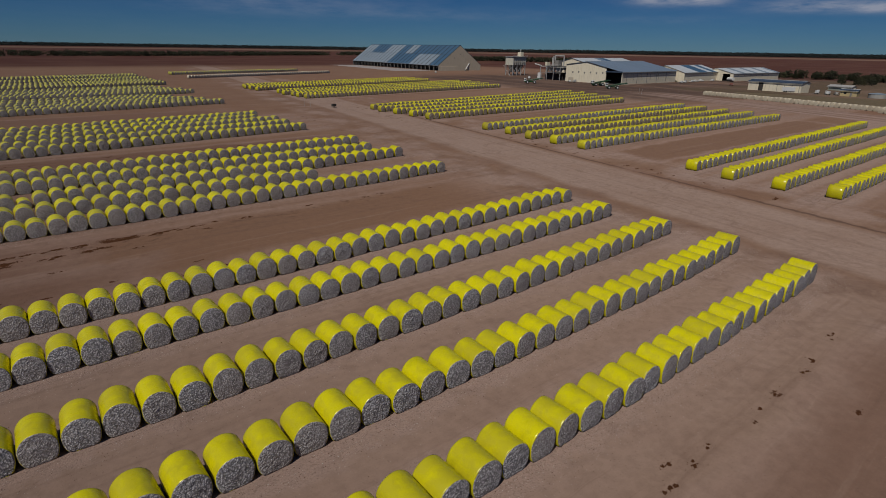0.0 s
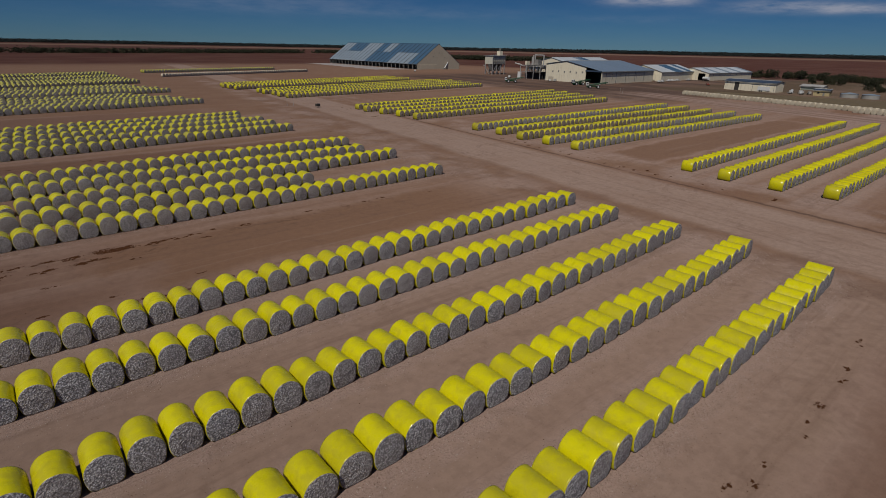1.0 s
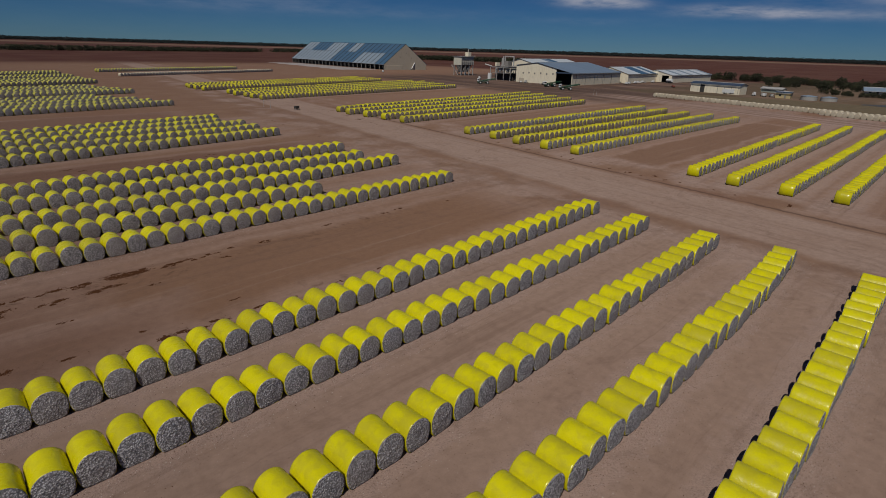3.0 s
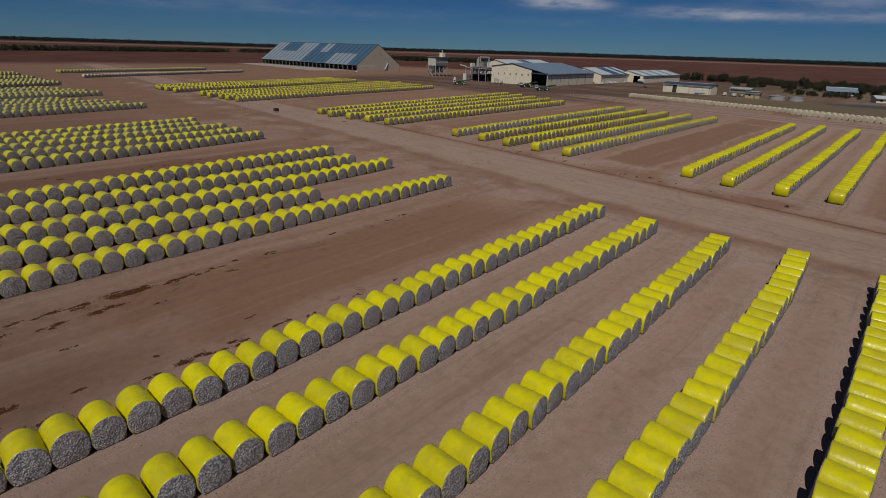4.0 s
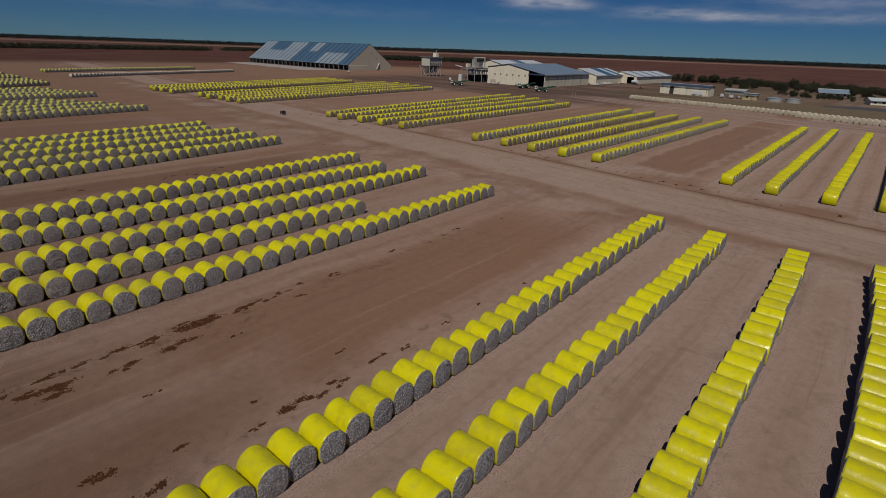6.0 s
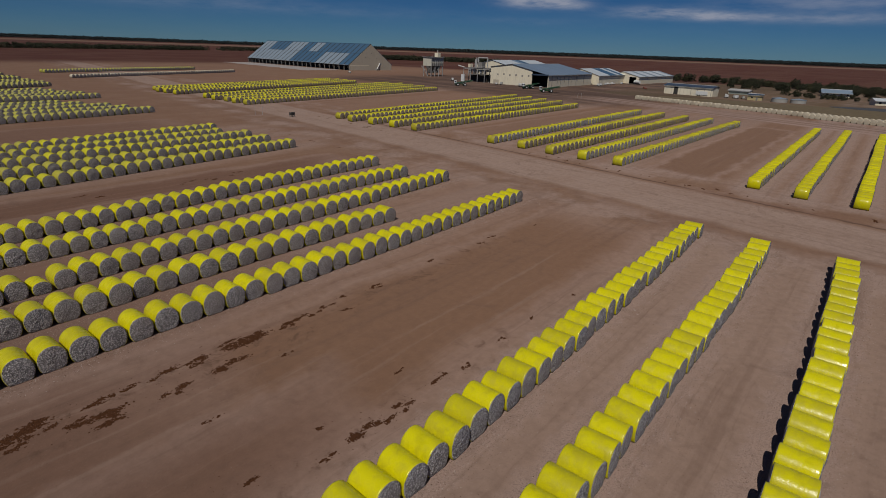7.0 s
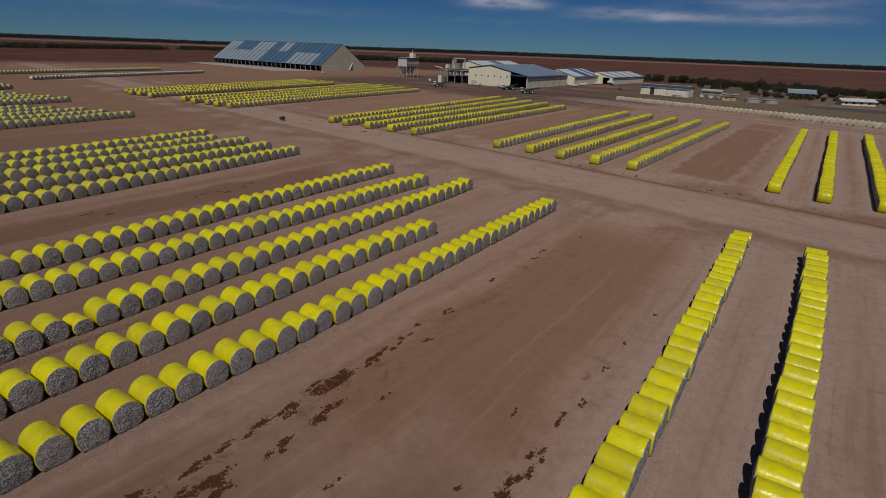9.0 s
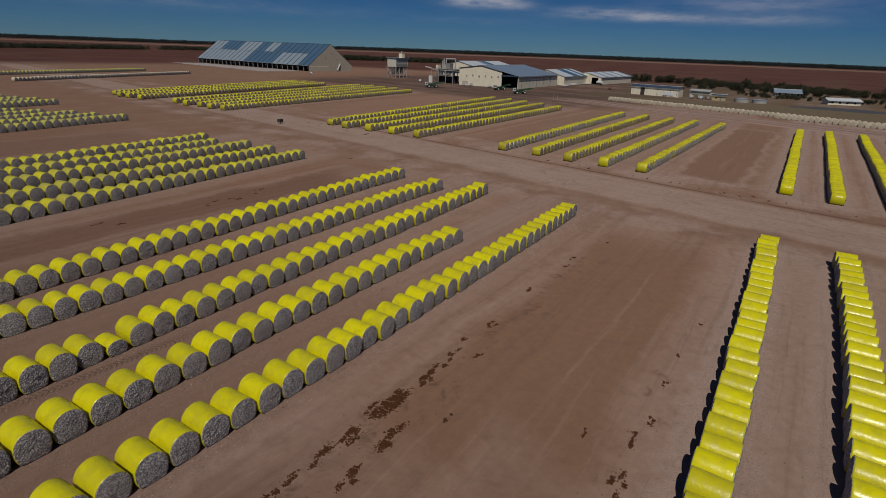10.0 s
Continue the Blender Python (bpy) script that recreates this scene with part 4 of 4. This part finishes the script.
    for k in (-3.5, -2.3):
        bar("stair_string", (k, 0.3, 0), (k, 9.6, 9.4), 0.1, steel, t, 6)


hopper_tower(356.8, 415.3, 6)


# ---- process plant beside the gin ----
def process_plant(x, y, turn):
    t = building("process_plant", x, y, turn, "open steel frame with ducts, cyclones and pipes beside the gin", "plant")
    for ix in range(3):
        for iy in range(5):
            block("column", ix * 7 - 0.2, ix * 7 + 0.2, iy * 7 - 0.2, iy * 7 + 0.2, 0, 11, steel, t)
    for iy in range(5):
        block("beam", -0.2, 14.2, iy * 7 - 0.15, iy * 7 + 0.15, 10.6, 11.0, steel, t)
    for ix in range(3):
        block("beam", ix * 7 - 0.16, ix * 7 + 0.16, -0.2, 28.2, 10.1, 10.55, steel, t)
    block("deck", -0.6, 14.6, 0, 22, 11.0, 11.2, grey_steel, t)
    block("lower_deck", 0.5, 13.5, 8, 27.5, 5.6, 5.8, grey_steel, t)
    block("machine_bank", 5, 11, 8, 25, 0, 5.5, dark_inside, t, "dark bank of machines")
    for k in range(5):
        bm = bmesh.new()
        cy = 8.5 + 3.6 * k
        tube(bm, (2.5, cy, 9.8), (2.5, cy, 7.6), 1.3, 12)
        tube(bm, (2.5, cy, 7.55), (2.5, cy, 5.9), 1.3, 12, 0.3)
        part("cyclone", bm, steel, t)
    for k, (yy, h) in enumerate(((17, 19.5), (19.5, 19.0), (21.5, 17.5))):
        bar("stack", (5 + k, yy, 11.2), (5 + k, yy, h), 0.55, steel, t, 10)
    bar("duct", (5, 17, 19.0), (5, 8, 19.0), 0.5, steel, t, 10)
    bar("duct", (5, 8, 19.0), (5, 8, 11.2), 0.5, steel, t, 10)
    block("fan_house", 3, 8, 12, 16, 11.2, 15.5, grey_steel, t)
    block("cabinet", 2, 6, 23.0, 25, 11.2, 14.0, cream_y, t)
    for k in range(3):
        bar("long_duct", (3 + 3 * k, -6, 9.0), (3 + 3 * k, 20, 9.0), 0.6, steel, t, 10)
    for k in range(6):
        bar("rail_post", (-0.5, 0.2 + k * 4.3, 11.2), (-0.5, 0.2 + k * 4.3, 12.4), 0.07, steel, t, 5)
    bar("handrail", (-0.5, 0, 12.4), (-0.5, 22, 12.4), 0.07, steel, t, 5)
    block("white_panel", -2.2, -0.8, 26, 29, 0.0, 5.5, white_paint, t, "tall white sheet-metal panel")
    bar("chute", (0, 27, 11.0), (-3, 32, 12.4), 0.5, steel, t, 8)


process_plant(339.3, 327.6, 6)


# ---- green module handlers ----
def module_handler(x, y, turn):
    """A loader with a long sloping chain bed, a white cab beside its low end and four big tyres."""
    t = building("module_handler", x, y, turn, "green bale-handling machine with a sloping conveyor bed", "farm machine")
    t["group"] = "green machines in the yard"
    bm = bmesh.new()
    box(bm, -4.2, 3.6, -0.9, 0.9, 1.0, 1.7)
    bmesh.ops.bevel(bm, geom=bm.edges[:], offset=0.12, segments=1, affect="EDGES")
    part("chassis", bm, machine_green, t)
    for sx in (-2.9, 2.4):
        bar("axle", (sx, -1.7, 1.05), (sx, 1.7, 1.05), 0.16, grey_steel, t, 8)
        for sy in (-1.75, 1.75):
            w = bar("wheel", (sx, sy - 0.38, 1.05), (sx, sy + 0.38, 1.05), 1.05, rubber, t, 18)
            bar("rim", (sx, sy - 0.40, 1.05), (sx, sy + 0.40, 1.05), 0.5, white_paint, w, 12)
    slab("conveyor_bed", [(-3.4, -1.15, 1.75), (8.4, -1.15, 3.7), (8.4, 1.15, 3.7), (-3.4, 1.15, 1.75)], 0.22, machine_green, t)
    for k in range(9):
        a = k / 8
        bar("chain_slat", (-3.2 + 11.4 * a, -1.05, 1.86 + 1.88 * a), (-3.2 + 11.4 * a, 1.05, 1.86 + 1.88 * a), 0.08, grey_steel, t, 6)
    for sy in (-1.25, 1.25):
        bar("side_rail", (-3.4, sy, 2.15), (8.4, sy, 4.1), 0.17, machine_green, t, 6)
        for k in range(4):
            a = (k + 0.5) / 4
            bar("rail_post", (-3.4 + 11.8 * a, sy, 1.75 + 1.95 * a), (-3.4 + 11.8 * a, sy, 2.15 + 1.95 * a), 0.07, machine_green, t, 5)
        bar("lift_ram", (1.2, sy * 0.8, 1.5), (4.6, sy * 0.8, 3.0), 0.12, steel, t, 8)
    bar("roller", (8.4, -1.15, 3.75), (8.4, 1.15, 3.75), 0.28, grey_steel, t, 10)
    bm = bmesh.new()
    box(bm, -5.4, -3.7, -1.0, 0.9, 1.7, 3.7)
    bmesh.ops.bevel(bm, geom=bm.edges[:], offset=0.15, segments=1, affect="EDGES")
    cab = part("cab", bm, white_paint, t, "white driver's cab")
    block("window", -5.46, -5.41, -0.75, 0.65, 2.5, 3.4, glass_dark, cab)
    block("window", -5.1, -4.0, -1.06, -1.01, 2.5, 3.4, glass_dark, cab)
    block("window", -5.1, -4.0, 0.91, 0.96, 2.5, 3.4, glass_dark, cab)
    block("engine_hood", -4.9, -3.6, -0.8, 0.8, 0.9, 1.68, machine_green, t)
    bar("exhaust", (-3.5, 0.7, 1.7), (-3.5, 0.7, 4.2), 0.1, grey_steel, t, 6)


module_handler(288.5, 313.9, -35)
module_handler(317.2, 274.6, -20)
module_handler(301.3, 247.9, -40)


# ---- vehicles and loose gear in the yard ----
def utility(x, y, turn, paint, label):
    t = building("pickup_truck", x, y, turn, label, "pickup truck")
    body = bmesh.new()
    box(body, -2.5, 2.5, -0.9, 0.9, 0.5, 1.15)
    bmesh.ops.bevel(body, geom=body.edges[:], offset=0.12, segments=1, affect="EDGES")
    part("body", body, paint, t)
    cab = bmesh.new()
    box(cab, -0.3, 1.5, -0.85, 0.85, 1.1, 1.8)
    bmesh.ops.bevel(cab, geom=cab.edges[:], offset=0.2, segments=1, affect="EDGES")
    c = part("cab", cab, paint, t)
    block("windscreen", 1.42, 1.53, -0.65, 0.65, 1.25, 1.65, glass_dark, c)
    block("tray", -2.4, -0.4, -0.8, 0.8, 1.15, 1.3, grey_steel, t)
    for sx in (-1.6, 1.6):
        for sy in (-0.85, 0.85):
            w = bar("wheel", (sx, sy - 0.13, 0.38), (sx, sy + 0.13, 0.38), 0.38, rubber, t, 14)
            bar("rim", (sx, sy - 0.14, 0.38), (sx, sy + 0.14, 0.38), 0.2, steel, w, 10)
    t["group"] = "vehicles in the yard"


for x, y, turn in ((433.3, 276.9, 10), (442.7, 279.1, 100), (452.4, 280.5, 80), (466.9, 279.2, 15), (312.2, 481.5, 60)):
    utility(x, y, turn, white_paint, "white pickup truck parked on the yard")
utility(419.7, 234.9, 40, red_paint, "faded red pickup truck parked on the yard")


def tank_trailer(x, y, turn):
    t = building("tank_trailer", x, y, turn, "white tank trailer parked before the machinery shed", "trailer")
    bar("tank", (-3.2, 0, 2.2), (3.2, 0, 2.2), 1.35, white_paint, t, 18)
    block("frame", -3.6, 3.6, -0.6, 0.6, 0.75, 1.0, grey_steel, t)
    for sx in (-2.2, -1.0, 2.4):
        for sy in (-1.0, 1.0):
            bar("wheel", (sx, sy - 0.2, 0.5), (sx, sy + 0.2, 0.5), 0.5, rubber, t, 12)


tank_trailer(481.7, 271.4, 70)


def box_trailer(x, y, turn):
    t = building("box_trailer", x, y, turn, "white box trailer standing against the low shed", "trailer")
    block("box", -4.0, 4.0, -1.2, 1.2, 0.9, 3.4, white_paint, t)
    block("frame", -4.2, 4.6, -0.5, 0.5, 0.65, 0.88, grey_steel, t)
    for sx in (-2.4, -1.2):
        for sy in (-1.0, 1.0):
            bar("wheel", (sx, sy - 0.2, 0.45), (sx, sy + 0.2, 0.45), 0.45, rubber, t, 12)


box_trailer(391.2, 179.9, -92)


def scrap_item(x, y, seed):
    rng = random.Random(seed)
    t = building("parked_implement", x, y, rng.uniform(0, 180), "small grey farm implement parked on dry ground", "implement")
    block("frame", -1.8, 1.8, -0.8, 0.8, 0.5, 0.8, grey_steel, t)
    block("bin", -1.2, 0.6, -0.7, 0.7, 0.8, 1.4 + rng.random(), steel if seed % 2 else white_paint, t)
    for sy in (-0.95, 0.95):
        bar("wheel", (0, sy - 0.15, 0.45), (0, sy + 0.15, 0.45), 0.45, rubber, t, 12)
    bar("drawbar", (1.8, 0, 0.6), (3.2, 0, 0.5), 0.1, grey_steel, t, 6)
    t["group"] = "parked implements"


for i, (x, y) in enumerate(((392.5, 164.2), (396.5, 160.3), (391.4, 157.2), (395.2, 154.3), (329.2, 314.1), (330.8, 310.6), (333.1, 294.5), (330.3, 291.7), (329.6, 361.5), (333.2, 365.2), (416.6, 272.4), (420.6, 274.5), (410.3, 271.2), (478.5, 288.1), (402.1, 167.4))):
    scrap_item(x, y, i)


# the small dark stand near the road crossing
stand = building("ground_stand", 91.5, 217.1, 10, "small dark steel stand on bare earth", "stand")
block("box", -0.8, 0.8, -0.6, 0.6, 0.5, 1.5, dark_inside, stand)
for sx in (-0.7, 0.7):
    for sy in (-0.5, 0.5):
        block("leg", sx - 0.08, sx + 0.08, sy - 0.08, sy + 0.08, 0, 0.5, grey_steel, stand)


def marker_post(x, y):
    t = building("marker_post", x, y, 0, "thin pale marker post beside the track", "post")
    bar("pole", (0, 0, 0), (0, 0, 3.0), 0.05, steel, t, 6)
    block("plate", -0.15, 0.15, -0.1, -0.06, 2.6, 2.9, steel, t)
    t["group"] = "marker posts"


for x, y in ((83.0, 228.5), (85.0, 226.8), (280.2, 209.4), (282.9, 213.3)):
    marker_post(x, y)


# ---- ground cover: apron, grass, pond, trash and lint ----
def patch(name, loop, z, material, label, category="ground", kind="structure", seed=1, rough=6.0):
    rng = random.Random(seed)
    pts = []
    n = len(loop)
    for i in range(n):
        a, b = Vector((*loop[i], 0)), Vector((*loop[(i + 1) % n], 0))
        steps = max(2, int((b - a).length / 8))
        for k in range(steps):
            p = a.lerp(b, k / steps)
            d = noise.noise(Vector((p.x * 0.06, p.y * 0.06, seed))) * rough
            side = (b - a).normalized()
            pts.append((p.x - side.y * d, p.y + side.x * d, z))
    return tagged(link(name, pts, [tuple(range(len(pts)))], material), label, category, kind=kind)


patch("apron", [(296, 532), (339, 532), (334, 726), (301, 726)], 0.02, apron_mat, "pale dusty apron in front of the storage barn", seed=3)
patch("grass_strip", [(302, -20), (400, -20), (384, 120), (358, 193), (326, 190)], 0.02, grass_mat, "strip of dry olive grass behind the white bales", "grass", seed=5)
patch("pond", [(383.1, 59.9), (401.8, 53.3), (412.4, 67.3), (407.5, 86.5), (392.4, 103.5), (385.6, 103.4), (383.4, 86.3)], 0.06, water_mat, "small still pond with muddy banks", "water", seed=7, rough=2.0)


def blobs(name, label, category, places, material, seed, flat):
    """Low ragged heaps, each a small fan of its own."""
    rng = random.Random(seed)
    verts, faces = [], []
    for x, y, r in places:
        n, o = rng.randrange(7, 11), len(verts)
        turn, stretch = rng.uniform(0, 6.3), rng.uniform(0.45, 1.0)
        for i in range(n):
            a = 2 * math.pi * i / n
            q = r * rng.uniform(0.55, 1.15)
            px, py = q * math.cos(a), q * math.sin(a) * stretch
            verts.append((x + px * math.cos(turn) - py * math.sin(turn), y + px * math.sin(turn) + py * math.cos(turn), 0.004))
        verts.append((x, y, flat * r + 0.02))
        faces += [(o + i, o + (i + 1) % n, o + n) for i in range(n)]
    return tagged(link(name, verts, faces, material), label, category, kind="stuff")


rng = random.Random(21)
trash = []


def heap(x, y, size, lean=8.0):
    """A ragged patch of leaf trash: arms of small scraps strung out along the lane."""
    c, sn = math.cos(radians(lean)), math.sin(radians(lean))
    arms = [(rng.gauss(0, 0.75 * size), rng.gauss(0, 0.26 * size), rng.uniform(0.25, 0.8) * size, rng.gauss(0, 0.5)) for _ in range(2 + int(4 * size))]
    for ax, ay, long, bend in arms:
        for _ in range(int(14 + 44 * size)):
            k = rng.gauss(0, 0.5)
            u, v = ax + long * k, ay + 0.3 * bend * long * k + rng.gauss(0, 0.09 * size + 0.02)
            trash.append((x + u * c - v * sn, y + u * sn + v * c, rng.uniform(0.03, 0.11) * (0.6 + 0.5 * size)))
    for _ in range(int(14 * size)):
        trash.append((x + rng.gauss(0, 1.5 * size), y + rng.gauss(0, 0.8 * size), rng.uniform(0.02, 0.06)))


# the trail of trash down the bare strip, from its near end to the road
for x, y, size in ((-13.1, 76.9, 1.5), (-14.0, 76.2, 1.0), (-8.3, 77.6, 0.9), (-8.2, 75.1, 1.4), (-10.3, 75.4, 0.9), (-6.1, 77.9, 0.6), (-3.8, 78.1, 0.9), (-3.4, 75.1, 0.9), (-1.0, 78.1, 1.1), (0.6, 75.7, 1.2), (3.3, 78.2, 1.6), (2.2, 79.2, 0.6), (5.3, 78.9, 0.9), (7.6, 78.7, 0.8), (9.1, 78.8, 1.0), (5.1, 74.0, 0.4), (12.7, 79.3, 0.7), (15.4, 80.1, 0.5), (14.1, 77.5, 0.5), (19.9, 79.9, 0.7), (30.3, 81.4, 0.7), (40.2, 81.8, 0.5), (43.3, 82.4, 0.6)):
    heap(x, y, size)
# smaller heaps in the lee of the last near row
for x, y, size in ((-3.4, 69.9, 0.4), (1.9, 63.8, 0.45), (2.9, 61.4, 0.9), (5.1, 61.5, 0.9), (7.4, 61.5, 0.9), (1.0, 60.9, 0.35), (-0.1, 60.9, 0.35), (12.5, 62.3, 0.7), (15.3, 62.1, 0.5), (21.2, 62.9, 0.4), (10.6, 65.3, 0.35), (-3.8, 62.5, 0.5), (-7.7, 63.1, 0.9), (-6.1, 59.9, 0.8), (-9.6, 60.5, 0.7), (26.8, 63.5, 0.3), (34.9, 63.6, 0.3), (53.0, 81.6, 0.3)):
    heap(x, y, size)
# thin scraps in front of the first row
for x, y, size in ((28.2, 14.9, 0.4), (29.4, 13.9, 0.3), (27.0, 13.6, 0.45), (49.2, 15.7, 0.4), (46.7, 15.3, 0.4), (41.3, 15.0, 0.4), (54.5, 16.8, 0.4), (39.0, 14.8, 0.3), (36.9, 14.1, 0.2), (31.9, 14.5, 0.25), (44.4, 10.7, 0.3)):
    heap(x, y, size)


def strew(x0, y0, x1, y1, clusters, spread, size):
    for _ in range(clusters):
        k = rng.random()
        heap(x0 + (x1 - x0) * k + rng.gauss(0, spread * 0.5), y0 + (y1 - y0) * k + rng.gauss(0, spread), size * rng.uniform(0.3, 1.0))


strew(-16, 137, 38, 141, 16, 1.0, 0.8)
strew(100, 42, 105, 130, 20, 1.4, 0.8)
strew(96, 158, 101, 215, 14, 1.6, 0.8)
strew(64, 132, 72, 205, 10, 2.0, 0.6)
blobs("leaf_trash", "dark ragged heaps of leaf trash on bare earth", "debris", trash, trash_mat, 4, 0.22)

lint, crumbs = [], []
for rows in NEAR_ROWS.values():
    for x0, y0, x1, y1 in map(row_ends, rows):
        for i in range(6500):
            k = rng.random()
            px, py = x0 + (x1 + 3 - x0) * k, y0 + (y1 - y0) * k
            py += -abs(rng.gauss(0, 1.3)) - 0.05 if rng.random() < 0.8 else 2.5 + abs(rng.gauss(0, 0.9))
            (lint if i % 5 < 2 else crumbs).append((px, py, rng.uniform(0.010, 0.026) * (1 if i % 9 else 1.7)))
blobs("cotton_lint", "loose tufts of white cotton lint beside the rows", "cotton lint", lint, lint_mat, 9, 0.5)
blobs("earth_crumbs", "dark crumbs of earth and stalk beside the rows", "debris", crumbs, trash_mat, 10, 0.5)


# ---- trees ----
def leaf_crown(rng, w, h, z0, clumps, per, size):
    """A ragged crown: clumps of small tilted leaf cards with gaps between them."""
    verts, faces = [], []
    for _ in range(clumps):
        a, r, t = rng.uniform(0, 6.3), w * math.sqrt(rng.random()) * 0.8, rng.random()
        c = Vector((r * math.cos(a), r * math.sin(a), z0 + h * (0.12 + 0.75 * t) * (1 - 0.25 * r / w)))
        cr = size * rng.uniform(1.2, 2.4)
        for _ in range(per):
            d = Vector((rng.gauss(0, 1), rng.gauss(0, 1), rng.gauss(0, 0.7))).normalized() * cr * rng.uniform(0.4, 1.0)
            u = Vector((rng.gauss(0, 1), rng.gauss(0, 1), rng.gauss(0, 1))).normalized() * size * rng.uniform(0.35, 0.7)
            v = u.cross(Vector((rng.gauss(0, 1), rng.gauss(0, 1), rng.gauss(0, 1)))).normalized() * size * rng.uniform(0.3, 0.6)
            o = len(verts)
            p = c + d
            verts += [tuple(p - u - v * 0.4), tuple(p + u * 0.3 - v), tuple(p + u + v * 0.4), tuple(p - u * 0.3 + v)]
            faces.append((o, o + 1, o + 2, o + 3))
    return verts, faces


def tree_kind(seed, w, h, leaves):
    rng = random.Random(seed)
    t = tagged(new("gum_tree"), "scrubby olive-green gum tree with a ragged crown", "tree")
    bm = bmesh.new()
    tube(bm, (0, 0, -0.1), (0.1, 0, h * 0.45), 0.28, 8, 0.18)
    for k in range(4):
        a = rng.uniform(0, 6.3)
        tube(bm, (0.08, 0, h * (0.25 + 0.06 * k)), (w * 0.6 * math.cos(a), w * 0.6 * math.sin(a), h * (0.6 + 0.06 * k)), 0.13, 6, 0.05)
    part("trunk", bm, bark, t)
    link("crown", *leaf_crown(rng, w, h * 0.95, h * 0.06, 60, 16, 0.5), leaves, t)
    return t


tree_kinds = [tree_kind(31 + i, w, h, lv) for i, (w, h, lv) in enumerate(((3.6, 7.0, leaves_olive), (3.0, 6.2, leaves_dark), (4.2, 8.2, leaves_dark), (3.2, 5.4, leaves_olive)))]
spots = []
for x0, y0, x1, y1, n, spread in ((613, 293, 620, 215, 26, 3), (615, 215, 595, 148, 26, 4), (593, 148, 591, 100, 22, 5), (585, 100, 546, 21, 30, 7), (473, 148, 468, 100, 16, 4), (480, 81, 488, 40, 9, 6), (508, 60, 535, 21, 10, 8), (534, 137, 525, 100, 10, 4), (483, 156, 482, 60, 16, 4), (449, 60, 433, 21, 8, 4), (540, 208, 539, 115, 12, 6)):
    for i in range(int(n * 1.35)):
        k = (i + rng.uniform(0.1, 0.9)) / (n * 1.35)
        spots.append((x0 + (x1 - x0) * k + rng.gauss(0, spread), y0 + (y1 - y0) * k + rng.gauss(0, spread * 0.6)))
fresh = set()
for x, y in spots:
    k = rng.randrange(4)
    m = pose(x, y, 0, 0, 0, rng.uniform(0, 360))
    if k in fresh:
        t = copy_thing(tree_kinds[k], m)
    else:
        t = tree_kinds[k]
        t.matrix_basis = m
        fresh.add(k)
    g = rng.uniform(0.85, 1.25) if x > 505 else rng.uniform(0.36, 0.66)
    t.scale = (g, g, g * rng.uniform(0.9, 1.1))
    t["group"] = "trees behind the sheds"


def tree_belt(name, label, line, depth, count, w, h, per, size, leaves, seed, even=0.65):
    """A far belt of trees as one sheet of leaf clumps."""
    rng = random.Random(seed)
    verts, faces = [], []
    seg = [(Vector((*line[i], 0)), Vector((*line[i + 1], 0))) for i in range(len(line) - 1)]
    total = sum((b - a).length for a, b in seg)
    for _ in range(count):
        at = rng.random() * total
        for a, b in seg:
            if at <= (b - a).length:
                break
            at -= (b - a).length
        p = a.lerp(b, min(1, at / (b - a).length)) + Vector((rng.gauss(0, depth), rng.gauss(0, depth), 0))
        tw, th = w * rng.uniform(0.6, 1.3), h * rng.uniform(even, 1.12)
        v, f = leaf_crown(rng, tw, th, 0.0, 5, per, size)
        o = len(verts)
        verts += [(x + p.x, y + p.y, max(0, z)) for x, y, z in v]
        faces += [tuple(i + o for i in q) for q in f]
    return tagged(link(name, verts, faces, leaves), label, "trees", kind="stuff")


tree_belt("tree_belt", "dark belt of trees along far fields", [(-260, 1165), (160, 1290), (600, 1480)], 9, 760, 5, 11, 10, 1.7, leaves_dark, 2, 0.8)
tree_belt("tree_belt", "short dark belt of trees behind the barn", [(650, 1500), (1000, 1620)], 9, 250, 5, 11, 10, 1.7, leaves_dark, 3, 0.8)
tree_belt("tree_belt", "belt of trees between barn and gin", [(700, 960), (790, 850), (880, 750)], 9, 420, 5, 10, 10, 1.6, leaves_dark, 4, 0.8)
ring = [(4350 * math.cos(radians(a)), 4350 * math.sin(radians(a))) for a in range(-14, 52, 6)]
tree_belt("tree_belt", "distant dark woodland on the horizon", ring, 110, 4600, 30, 23, 9, 4.6, leaves_far, 6, 0.92)
ring = [(4450 * math.cos(radians(a)), 4450 * math.sin(radians(a))) for a in range(46, 113, 6)]
tree_belt("tree_belt", "thin dark line of trees on the horizon", ring, 100, 3400, 30, 20, 9, 4.6, leaves_far, 7, 0.92)
